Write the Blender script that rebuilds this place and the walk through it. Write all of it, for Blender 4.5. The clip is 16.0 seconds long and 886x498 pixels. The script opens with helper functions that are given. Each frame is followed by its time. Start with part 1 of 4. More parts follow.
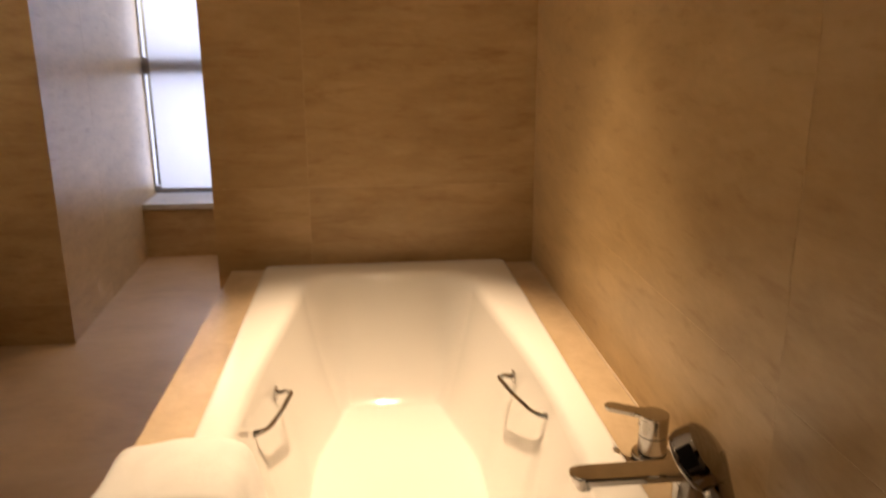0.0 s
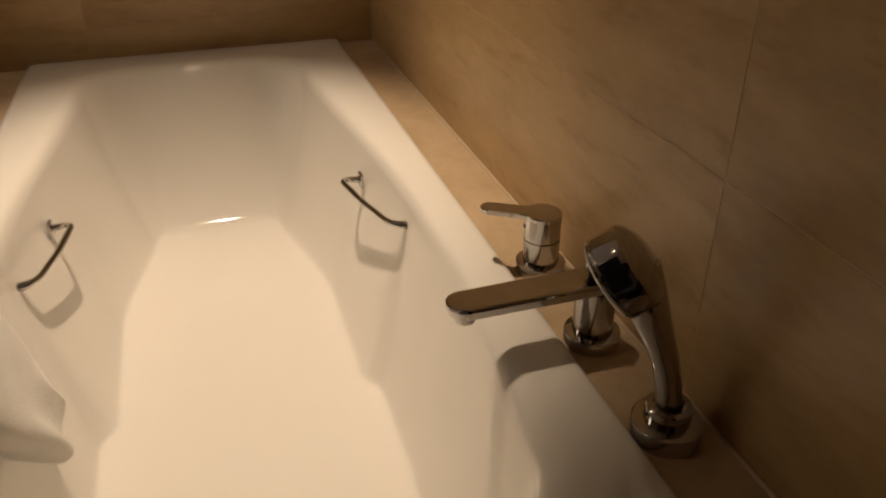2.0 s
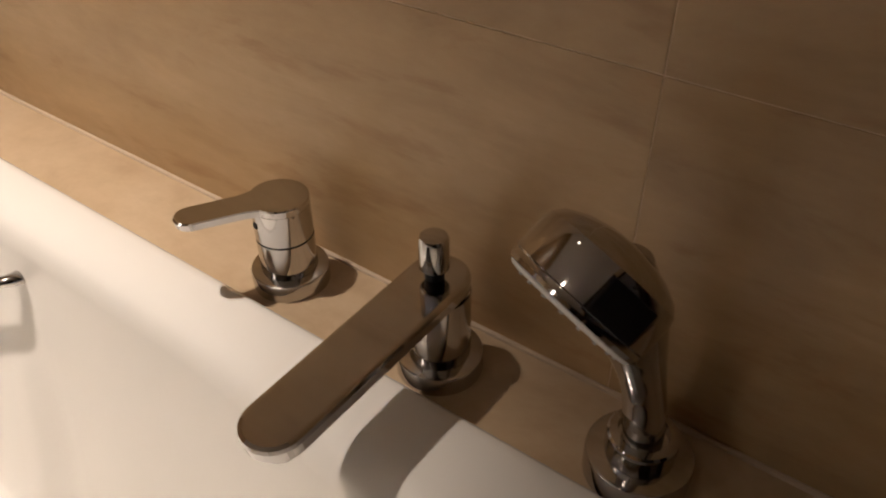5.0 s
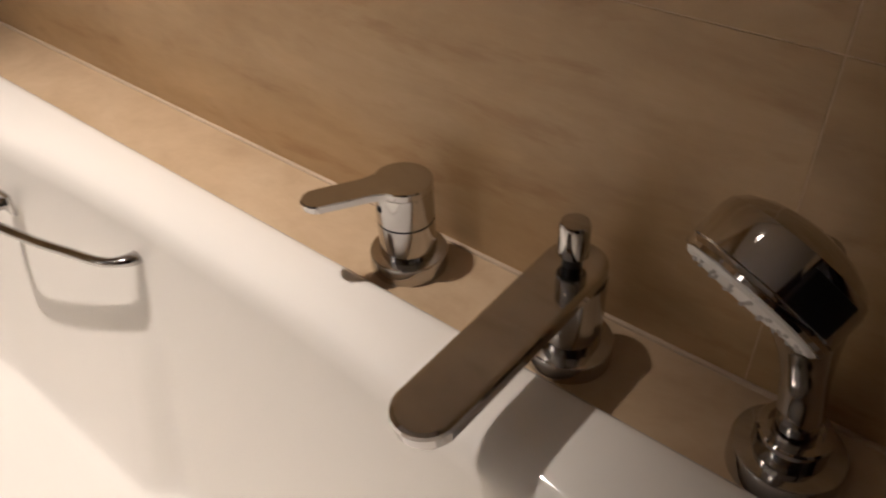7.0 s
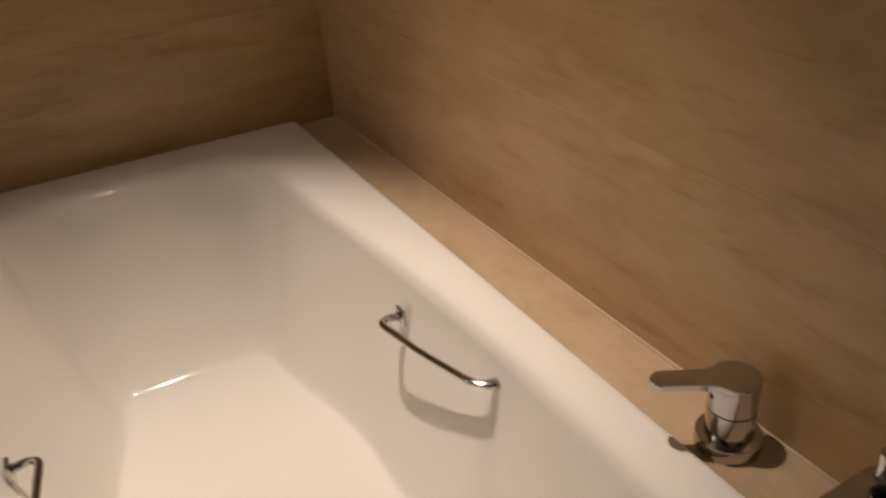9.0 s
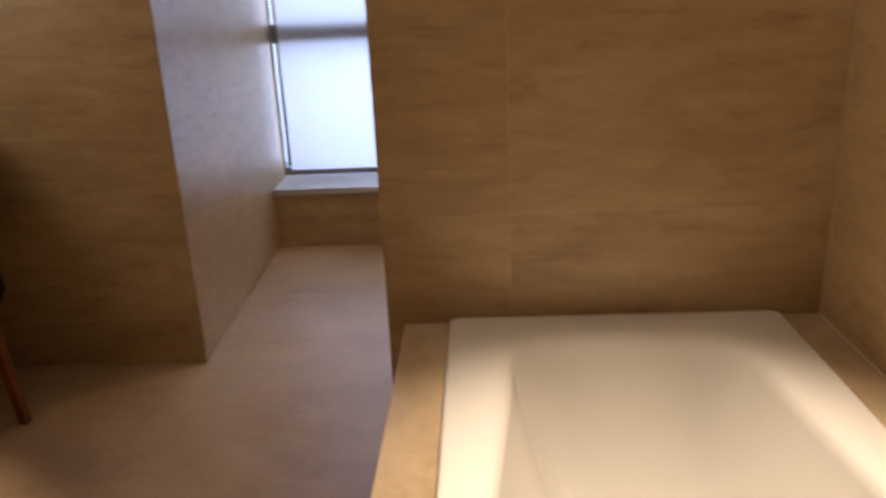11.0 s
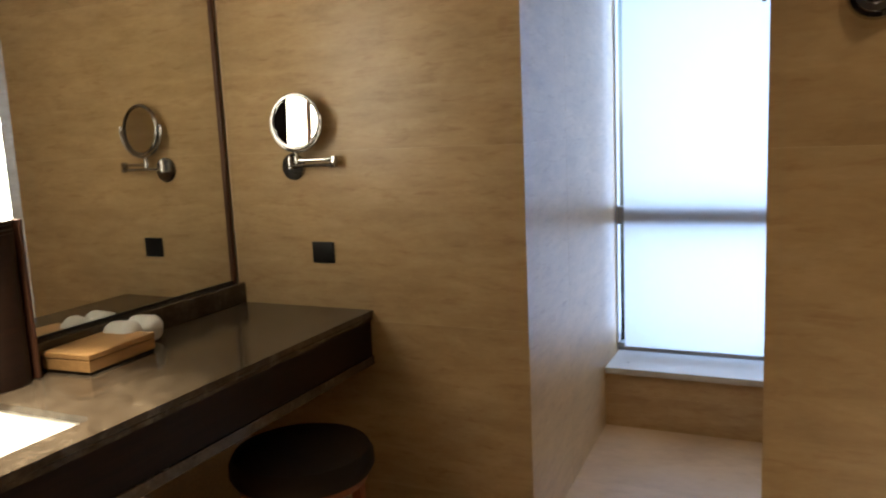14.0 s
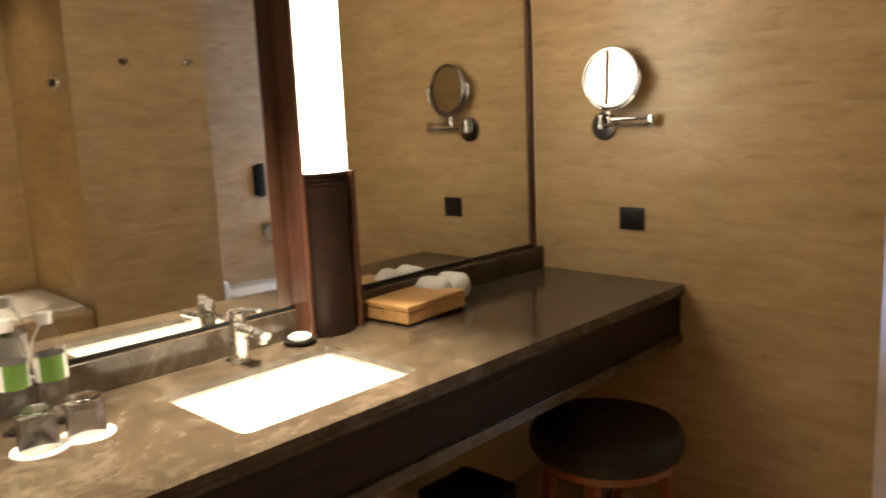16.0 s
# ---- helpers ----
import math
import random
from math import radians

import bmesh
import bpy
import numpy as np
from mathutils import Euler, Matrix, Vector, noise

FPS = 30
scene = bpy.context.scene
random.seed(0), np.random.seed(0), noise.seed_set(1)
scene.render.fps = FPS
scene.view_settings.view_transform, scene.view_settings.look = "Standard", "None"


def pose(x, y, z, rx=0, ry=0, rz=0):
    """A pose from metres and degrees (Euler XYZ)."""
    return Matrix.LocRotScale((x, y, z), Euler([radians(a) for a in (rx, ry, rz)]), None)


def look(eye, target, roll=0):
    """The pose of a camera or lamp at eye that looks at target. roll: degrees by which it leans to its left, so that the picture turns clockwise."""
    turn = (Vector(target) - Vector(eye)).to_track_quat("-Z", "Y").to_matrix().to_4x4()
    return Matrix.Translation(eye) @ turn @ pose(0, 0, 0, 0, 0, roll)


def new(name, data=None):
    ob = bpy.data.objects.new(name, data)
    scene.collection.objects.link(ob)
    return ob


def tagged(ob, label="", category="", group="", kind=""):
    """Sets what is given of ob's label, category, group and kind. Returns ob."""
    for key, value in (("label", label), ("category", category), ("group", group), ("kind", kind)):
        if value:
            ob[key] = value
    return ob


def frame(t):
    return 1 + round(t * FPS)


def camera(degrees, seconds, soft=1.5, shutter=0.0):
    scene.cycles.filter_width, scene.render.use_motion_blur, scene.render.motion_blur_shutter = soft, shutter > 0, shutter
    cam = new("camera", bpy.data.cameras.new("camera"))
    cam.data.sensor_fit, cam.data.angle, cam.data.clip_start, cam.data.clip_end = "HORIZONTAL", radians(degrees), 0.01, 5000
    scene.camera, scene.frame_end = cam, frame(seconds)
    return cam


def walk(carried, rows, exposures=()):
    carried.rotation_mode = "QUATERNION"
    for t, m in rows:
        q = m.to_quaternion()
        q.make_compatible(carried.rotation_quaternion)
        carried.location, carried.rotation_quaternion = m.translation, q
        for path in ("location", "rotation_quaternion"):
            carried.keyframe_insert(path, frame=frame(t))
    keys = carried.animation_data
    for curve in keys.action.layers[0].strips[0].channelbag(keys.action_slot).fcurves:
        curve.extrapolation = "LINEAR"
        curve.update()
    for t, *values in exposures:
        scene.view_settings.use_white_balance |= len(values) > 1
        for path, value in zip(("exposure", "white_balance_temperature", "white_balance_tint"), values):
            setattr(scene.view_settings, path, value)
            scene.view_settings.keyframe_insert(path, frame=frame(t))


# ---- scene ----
cam = camera(59.2, 16.0, soft=2.0, shutter=0.5)
PATH = [
    (0, (-0.454, -2.069, 1.212), (-0.273, -0.15, 0.678), -0.3),
    (0.5, (-0.442, -2.029, 1.173), (-0.145, -0.175, 0.485), 0.4),
    (1, (-0.412, -1.938, 1.116), (0.0, -0.167, 0.284), -1.0),
    (1.5, (-0.393, -1.87, 1.104), (0.065, -0.171, 0.153), 1.0),
    (2, (-0.398, -1.79, 1.088), (0.119, -0.142, 0.081), -0.3),
    (2.5, (-0.415, -1.708, 1.068), (0.314, -0.17, 0.017), -0.5),
    (3, (-0.406, -1.648, 1.052), (0.498, -0.238, -0.041), -0.2),
    (3.5, (-0.382, -1.576, 1.03), (0.624, -0.287, -0.121), -1.6),
    (4, (-0.361, -1.514, 1.007), (0.768, -0.385, -0.198), -0.5),
    (4.2, (-0.348, -1.494, 1.0), (0.846, -0.457, -0.225), 0.2),
    (6.3, (-0.35, -1.389, 0.972), (0.924, -0.501, -0.289), -0.6),
    (6.5, (-0.355, -1.389, 0.969), (0.897, -0.491, -0.307), -0.5),
    (7, (-0.375, -1.385, 0.982), (0.784, -0.366, -0.289), -2.9),
    (7.5, (-0.402, -1.391, 1.004), (0.7, -0.259, -0.224), -3.0),
    (8, (-0.434, -1.399, 1.038), (0.575, -0.131, -0.134), -3.7),
    (8.5, (-0.471, -1.408, 1.077), (0.421, 0.02, -0.003), -4.1),
    (9, (-0.494, -1.42, 1.118), (0.274, 0.137, 0.124), -5.0),
    (9.5, (-0.533, -1.423, 1.143), (0.08, 0.223, 0.187), -5.2),
    (10, (-0.583, -1.426, 1.155), (-0.308, 0.365, 0.308), -6.9),
    (10.2, (-0.608, -1.43, 1.161), (-0.41, 0.391, 0.358), -6.0),
    (12.3, (-0.718, -1.481, 1.508), (-1.21, 0.412, 1.09), -1.0),
    (12.5, (-0.729, -1.477, 1.536), (-1.244, 0.417, 1.15), -1.1),
    (13, (-0.756, -1.475, 1.52), (-1.327, 0.412, 1.185), -1.8),
    (13.5, (-0.782, -1.477, 1.529), (-1.486, 0.37, 1.219), -2.3),
    (14, (-0.802, -1.472, 1.52), (-1.636, 0.288, 1.224), -2.6),
    (14.5, (-0.812, -1.46, 1.506), (-1.735, 0.282, 1.169), -2.1),
    (15, (-0.883, -1.446, 1.496), (-1.916, 0.228, 1.133), -1.7),
    (15.5, (-0.986, -1.448, 1.489), (-2.197, 0.105, 1.139), -2.9),
    (16, (-1.064, -1.468, 1.474), (-2.425, -0.042, 1.135), -2.5),
]
EXPOSURES = [
    (0, 0.04, 7650, 20), (0.5, -0.27, 7450, 18), (1, -0.46, 7000, 15), (1.5, -0.66, 6800, 16), (2, -0.78, 6600, 16), (3, -0.64, 6050, 17), (4.2, -0.42, 5700, 17),
    (6.3, -0.08, 5250, 16), (7, -0.33, 5300, 17), (8, -0.84, 5600, 18), (8.5, -0.9, 5680, 18), (9, -0.75, 5750, 18), (9.5, -0.76, 5800, 17), (10.2, -0.55, 5850, 16), (12.3, 0.43, 6950, 14),
    (13, 0.36, 6600, 10), (13.5, 0.28, 6250, 5), (14.5, 0.02, 5550, 2), (15, -0.14, 5450, 4), (15.5, -0.08, 5600, 7), (16, 0.6, 6150, 7),
]
walk(cam, [(t, look(e, g, r)) for t, e, g, r in PATH], EXPOSURES)

# ---- light ----
world = bpy.data.worlds.new("world")
scene.world = world
world.use_nodes = True
wn = world.node_tree.nodes
sky = wn.new("ShaderNodeTexSky")
sky.sky_type, sky.sun_disc = 'NISHITA', False
sky.sun_elevation, sky.sun_rotation = radians(40), radians(120)
wn["Background"].inputs[1].default_value = 0.1
world.node_tree.links.new(sky.outputs[0], wn["Background"].inputs[0])


def spot_lamp(x, y, watts, size, aim=(0, 0), colour=(1.0, 0.80, 0.55), blend=0.7, radius=0.03):
    d = bpy.data.lights.new("downlight_or_fill", 'SPOT')
    d.energy, d.color, d.spot_size, d.spot_blend, d.shadow_soft_size = watts, colour, radians(size), blend, radius
    ob = new("downlight_or_fill", d)
    ob.matrix_world = look((x, y, CEIL - 0.03), (x + aim[0], y + aim[1], 0.3))
    return ob


CEIL = 2.45
TUB_LAMP, SINK_LAMP, SHELF_LAMP, ROOM_FILL, RECESS_LAMP = (-0.41, -0.54), (-2.52, -0.43), (-2.52, -1.38), (-1.35, -1.0), (-0.75, 1.62)
spot_lamp(*TUB_LAMP, 250, 43.5, (-0.05, -0.25), blend=0.95)
# added fill, no lamp of its own: lifts the wall at the tub's end
spot_lamp(*TUB_LAMP, 8.5, 96, (0.0, 0.8), blend=1.0)
spot_lamp(*SINK_LAMP, 500, 47, blend=0.9)
# unseen weak fill, added to raise the room's general light
spot_lamp(*ROOM_FILL, 3, 110)
spot_lamp(*RECESS_LAMP, 30, 80, colour=(1.0, 0.82, 0.6))
spot_lamp(*SHELF_LAMP, 380, 47, blend=0.9)
day = bpy.data.lights.new("window_daylight", 'AREA')
day.shape, day.size, day.size_y, day.energy, day.color = 'RECTANGLE', 1.75, 2.1, 39, (0.53, 0.66, 1.0)
new("window_daylight", day).matrix_world = look((-0.85, 3.0, 1.35), (-0.85, 2.0, 1.35))


# ---- materials ----
def material(name, rough=0.5, metal=0.0, spec=0.5):
    m = bpy.data.materials.new(name)
    m.use_nodes = True
    b = m.node_tree.nodes["Principled BSDF"]
    b.inputs["Roughness"].default_value = rough
    b.inputs["Metallic"].default_value = metal
    b.inputs["Specular IOR Level"].default_value = spec
    return m, m.node_tree, b


def node(tree, kind, **values):
    n = tree.nodes.new(kind)
    for k, v in values.items():
        n.inputs[k].default_value = v
    return n


def ramp(tree, source, stops):
    r = tree.nodes.new("ShaderNodeValToRGB")
    e = r.color_ramp.elements
    while len(e) < len(stops):
        e.new(0.5)
    for i, (p, c) in enumerate(stops):
        e[i].position, e[i].color = p, (*c, 1)
    tree.links.new(source, r.inputs[0])
    return r.outputs[0]


def place(tree, scale, per_piece=0.0):
    """World place, scaled, shifted at random for each piece."""
    g = tree.nodes.new("ShaderNodeNewGeometry")
    v = tree.nodes.new("ShaderNodeVectorMath")
    v.operation = 'MULTIPLY'
    v.inputs[1].default_value = scale
    tree.links.new(g.outputs["Position"], v.inputs[0])
    if not per_piece:
        return v.outputs[0]
    o = tree.nodes.new("ShaderNodeObjectInfo")
    s = tree.nodes.new("ShaderNodeVectorMath")
    s.operation = 'MULTIPLY_ADD'
    s.inputs[1].default_value = (per_piece,) * 3
    tree.links.new(o.outputs["Random"], s.inputs[0])
    tree.links.new(v.outputs[0], s.inputs[2])
    return s.outputs[0]


def noise_of(tree, vec, scale, detail=4.0, rough=0.55, distort=0.0):
    n = node(tree, "ShaderNodeTexNoise", Scale=scale, Detail=detail, Roughness=rough, Distortion=distort)
    tree.links.new(vec, n.inputs["Vector"])
    return n.outputs["Fac"]


def mix(tree, a, b, fac, kind='MIX'):
    n = tree.nodes.new("ShaderNodeMix")
    n.data_type, n.blend_type = 'RGBA', kind
    for sock, v in ((n.inputs[0], fac), (n.inputs[6], a), (n.inputs[7], b)):
        if isinstance(v, (float, int)):
            sock.default_value = v
        elif isinstance(v, tuple):
            sock.default_value = (*v, 1)
        else:
            tree.links.new(v, sock)
    return n.outputs[2]


def bump(tree, b, height, strength, distance=0.002):
    n = node(tree, "ShaderNodeBump", Strength=strength, Distance=distance)
    tree.links.new(height, n.inputs["Height"])
    tree.links.new(n.outputs[0], b.inputs["Normal"])


def rough_var(tree, b, source, low, high):
    n = node(tree, "ShaderNodeMapRange")
    n.inputs["To Min"].default_value, n.inputs["To Max"].default_value = low, high
    tree.links.new(source, n.inputs["Value"])
    tree.links.new(n.outputs[0], b.inputs["Roughness"])


def stone_mat(name, dark, mid, light, stretch, rough=(0.25, 0.4), per_piece=7.0, wisps=0.16):
    m, t, b = material(name)
    v = place(t, stretch, per_piece)
    veins = noise_of(t, v, 1.0, 8.0, 0.66, 0.35)
    cloud = noise_of(t, place(t, (1, 1, 2.2), per_piece), 2.3, 4.0)
    fine = noise_of(t, place(t, (stretch[0] * 9, stretch[1] * 9, stretch[2] * 4), per_piece), 1.0, 4.0)
    wisp = noise_of(t, place(t, (9.0, 9.0, 42), per_piece + 3), 1.0, 5.0, 0.6, 0.3)
    c = ramp(t, veins, [(0.3, dark), (0.5, mid), (0.72, light)])
    c2 = ramp(t, cloud, [(0.3, (0.86, 0.845, 0.825)), (0.7, (1.06, 1.06, 1.06))])
    c3 = ramp(t, fine, [(0.25, (0.95, 0.94, 0.93)), (0.6, (1.0, 1.0, 1.0))])
    c4 = ramp(t, wisp, [(0.30, (1.1, 1.1, 1.1)), (0.42, (1.0, 1.0, 1.0)), (0.56, (1.0, 1.0, 1.0)), (0.66, (0.84, 0.78, 0.72)), (0.76, (0.72, 0.62, 0.52))])
    col = mix(t, mix(t, mix(t, c, c2, 1.0, 'MULTIPLY'), c3, 1.0, 'MULTIPLY'), c4, wisps, 'MULTIPLY')
    t.links.new(col, b.inputs["Base Color"])
    rough_var(t, b, veins, *rough)
    bump(t, b, fine, 0.03, 0.001)
    return m


TRAVERTINE = stone_mat("vein_cut_travertine", (0.44, 0.295, 0.140), (0.515, 0.356, 0.180), (0.585, 0.418, 0.227), (5.0, 5.0, 20), (0.28, 0.44), wisps=0.68)
DECK_STONE = stone_mat("beige_deck_stone", (0.40, 0.29, 0.175), (0.51, 0.385, 0.245), (0.60, 0.47, 0.32), (9, 7, 9), (0.34, 0.38), per_piece=0.0, wisps=0.0)
FLOOR_STONE = stone_mat("beige_floor_stone", (0.46, 0.31, 0.18), (0.57, 0.40, 0.24), (0.63, 0.46, 0.29), (2, 3, 2), (0.25, 0.4))


def plain_mat(name, colour, rough, metal=0.0, spec=0.5, vary=0.1, scale=30.0, relief=0.0):
    m, t, b = material(name, rough, metal, spec)
    n = noise_of(t, place(t, (1, 1, 1)), scale, 4.0)
    c = ramp(t, n, [(0.3, tuple(k * (1 - vary) for k in colour)), (0.7, tuple(min(1, k * (1 + vary)) for k in colour))])
    t.links.new(c, b.inputs["Base Color"])
    rough_var(t, b, n, max(0.0, rough * 0.8), min(1.0, rough * 1.2))
    if relief:
        bump(t, b, n, relief, 0.001)
    return m


def wood_mat(name, dark, light, along, rough=0.35, spec=0.5):
    m, t, b = material(name, rough, 0.0, spec)
    n = noise_of(t, place(t, along), 1.0, 6.0, 0.65, 0.8)
    c = ramp(t, n, [(0.3, dark), (0.7, light)])
    t.links.new(c, b.inputs["Base Color"])
    rough_var(t, b, n, rough * 0.8, rough * 1.3)
    bump(t, b, n, 0.1, 0.001)
    return m


PORCELAIN = plain_mat("white_enamel", (0.78, 0.75, 0.70), 0.07, vary=0.015, scale=3)
SINK_WHITE = plain_mat("white_ceramic", (0.84, 0.83, 0.8), 0.1, vary=0.01, scale=4)
CHROME = plain_mat("polished_chrome", (0.53, 0.515, 0.50), 0.07, metal=1.0, vary=0.03, scale=60)
SATIN_CHROME = plain_mat("satin_chrome", (0.72, 0.71, 0.69), 0.27, metal=1.0, vary=0.03, scale=60)
DARK_CHROME = plain_mat("tinted_chrome", (0.32, 0.3, 0.29), 0.16, metal=1.0, vary=0.06, scale=60)
CAULK = plain_mat("pale_grout", (0.52, 0.41, 0.29), 0.7, vary=0.06, scale=80)
JOINT = plain_mat("beige_grout", (0.66, 0.50, 0.31), 0.8, vary=0.1, scale=90)
CEILING_PAINT = plain_mat("white_ceiling_paint", (0.62, 0.58, 0.52), 0.85, vary=0.02, scale=8, relief=0.05)
DARK_WOOD = wood_mat("dark_stained_wood", (0.009, 0.004, 0.003), (0.022, 0.010, 0.006), (40, 3, 40), 0.42, 0.22)
RED_WOOD = wood_mat("red_brown_wood", (0.055, 0.022, 0.013), (0.12, 0.05, 0.028), (60, 60, 4), 0.3)
LEG_WOOD = wood_mat("orange_brown_wood", (0.16, 0.045, 0.014), (0.28, 0.085, 0.026), (60, 60, 5), 0.35)
BAMBOO = wood_mat("bamboo", (0.42, 0.23, 0.085), (0.58, 0.34, 0.14), (70, 5, 60), 0.4)
BLACK = plain_mat("matt_black_plastic", (0.012, 0.011, 0.011), 0.45, spec=0.25, vary=0.1, scale=80)
LEATHER = plain_mat("dark_brown_leather", (0.013, 0.008, 0.0055), 0.62, spec=0.35, vary=0.2, scale=120, relief=0.25)
ALUMINIUM = plain_mat("grey_window_metal", (0.3, 0.29, 0.28), 0.45, metal=0.3, vary=0.05, scale=20)
SILL_STONE = plain_mat("pale_sill_stone", (0.6, 0.58, 0.55), 0.3, vary=0.06, scale=14)
NOZZLE = plain_mat("grey_rubber", (0.52, 0.51, 0.49), 0.6, vary=0.05, scale=60)
PAPER = plain_mat("white_paper", (0.82, 0.8, 0.76), 0.8, vary=0.02, scale=60)
LABEL_GREEN = plain_mat("green_label", (0.13, 0.25, 0.04), 0.5, vary=0.08, scale=40)
CAP_WHITE = plain_mat("white_plastic", (0.75, 0.74, 0.72), 0.35, vary=0.02, scale=40)


def towel_mat():
    m, t, b = material("white_terry_towel", 0.95, spec=0.2)
    loops = noise_of(t, place(t, (1, 1, 1)), 420.0, 2.0)
    soft = noise_of(t, place(t, (1, 1, 1)), 12.0, 3.0)
    t.links.new(ramp(t, soft, [(0.3, (0.7, 0.68, 0.64)), (0.7, (0.8, 0.78, 0.74))]), b.inputs["Base Color"])
    b.inputs["Sheen Weight"].default_value = 0.3
    bump(t, b, loops, 0.6, 0.002)
    return m


def marble_mat():
    m, t, b = material("brown_marble", 0.15)
    v = place(t, (1, 1, 1))
    big = noise_of(t, v, 7.0, 8.0, 0.65, 1.2)
    veins = noise_of(t, v, 22.0, 6.0, 0.7, 2.0)
    c = ramp(t, big, [(0.25, (0.040, 0.029, 0.020)), (0.5, (0.072, 0.054, 0.038)), (0.72, (0.130, 0.102, 0.074))])
    c2 = ramp(t, veins, [(0.35, (0.72, 0.70, 0.68)), (0.60, (1, 1, 1)), (0.72, (1.6, 1.55, 1.45))])
    t.links.new(mix(t, c, c2, 1.0, 'MULTIPLY'), b.inputs["Base Color"])
    rough_var(t, b, big, 0.1, 0.2)
    return m


def glass_mat(name, rough=0.0, ior=1.45, tint=(1, 1, 1)):
    m, t, b = material(name, rough)
    b.inputs["Transmission Weight"].default_value = 1.0
    b.inputs["IOR"].default_value = ior
    b.inputs["Base Color"].default_value = (*tint, 1)
    return m


def blind_mat():
    m = bpy.data.materials.new("translucent_blind_fabric")
    m.use_nodes = True
    t = m.node_tree
    t.nodes.remove(t.nodes["Principled BSDF"])
    weave = noise_of(t, place(t, (1, 1, 1)), 500.0, 2.0)
    c = ramp(t, weave, [(0.3, (0.78, 0.79, 0.8)), (0.7, (0.86, 0.86, 0.86))])
    tr, df = t.nodes.new("ShaderNodeBsdfTranslucent"), t.nodes.new("ShaderNodeBsdfDiffuse")
    mx = node(t, "ShaderNodeMixShader", Fac=0.45)
    t.links.new(c, tr.inputs[0]), t.links.new(c, df.inputs[0])
    t.links.new(tr.outputs[0], mx.inputs[1]), t.links.new(df.outputs[0], mx.inputs[2])
    t.links.new(mx.outputs[0], t.nodes["Material Output"].inputs[0])
    return m


def lamp_mat(strength, colour):
    m, t, b = material("glowing_opal_glass", 0.3)
    b.inputs["Base Color"].default_value = (0.8, 0.8, 0.78, 1)
    b.inputs["Emission Color"].default_value = (*colour, 1)
    b.inputs["Emission Strength"].default_value = strength
    return m


def mirror_mat(name, rough=0.0, tint=0.86):
    m, t, b = material(name, rough, 1.0)
    b.inputs["Base Color"].default_value = (tint, tint, tint * 0.97, 1)
    return m


TOWEL, MARBLE, BLIND = towel_mat(), marble_mat(), blind_mat()
CLEAR_GLASS, PLASTIC = glass_mat("clear_glass"), glass_mat("clear_plastic", 0.02, 1.4)
PANE = glass_mat("window_pane", 0.0, 1.05)
MIRROR = mirror_mat("silvered_mirror")
TUBE = lamp_mat(10.5, (1.0, 0.85, 0.63))
DOWNLIGHT = lamp_mat(12.0, (1.0, 0.78, 0.5))


# ---- mesh helpers ----
def part(name, bm, mat, parent=None, label="", smooth=True, angle=40):
    bm.normal_update()
    if smooth:
        for f in bm.faces:
            f.smooth = True
        for e in bm.edges:
            if len(e.link_faces) == 2 and e.calc_face_angle(0.0) > radians(angle):
                e.smooth = False
    me = bpy.data.meshes.new(name)
    bm.to_mesh(me)
    bm.free()
    me.materials.append(mat)
    ob = new(name, me)
    if parent:
        ob.parent = parent
        if parent.type == 'EMPTY' or parent.matrix_basis != Matrix():
            ob.matrix_parent_inverse = parent.matrix_basis.inverted()
    if label:
        tagged(ob, label)
    return ob


def thing(name, label, category, base=(0, 0, 0), group="", kind=""):
    ob = new(name)
    ob.empty_display_size = 0.05
    ob.matrix_basis = Matrix.Translation(base)
    return tagged(ob, label, category, group, kind)


def box(x0, x1, y0, y1, z0, z1, bevel=0.0, seg=2, bm=None):
    out = bm or bmesh.new()
    m = Matrix.LocRotScale(((x0 + x1) / 2, (y0 + y1) / 2, (z0 + z1) / 2), None, (x1 - x0, y1 - y0, z1 - z0))
    made = bmesh.ops.create_cube(out, size=1.0, matrix=m)
    if bevel:
        edges = list({e for v in made["verts"] for e in v.link_edges})
        bmesh.ops.bevel(out, geom=edges, offset=bevel, segments=seg, profile=0.5, affect='EDGES', clamp_overlap=True)
    return out


def lathe(profile, m=Matrix(), seg=40, bm=None, caps=True):
    """Turns (radius, height) pairs about z."""
    out = bm or bmesh.new()
    rings = []
    for r, z in profile:
        rings.append([out.verts.new(m @ Vector((r * math.cos(a), r * math.sin(a), z))) for a in (2 * math.pi * i / seg for i in range(seg))])
    for a, b in zip(rings, rings[1:]):
        for i in range(seg):
            j = (i + 1) % seg
            out.faces.new((a[i], a[j], b[j], b[i]))
    if caps:
        out.faces.new(list(reversed(rings[0])))
        out.faces.new(rings[-1])
    return out


def loft(rings, cap_start=False, cap_end=False, closed=True):
    out = bmesh.new()
    made = [[out.verts.new(p) for p in r] for r in rings]
    n = len(made[0])
    for a, b in zip(made, made[1:]):
        for i in range(n if closed else n - 1):
            j = (i + 1) % n
            out.faces.new((a[i], a[j], b[j], b[i]))
    if cap_start:
        out.faces.new(list(reversed(made[0])))
    if cap_end:
        out.faces.new(made[-1])
    bmesh.ops.recalc_face_normals(out, faces=out.faces)
    return out


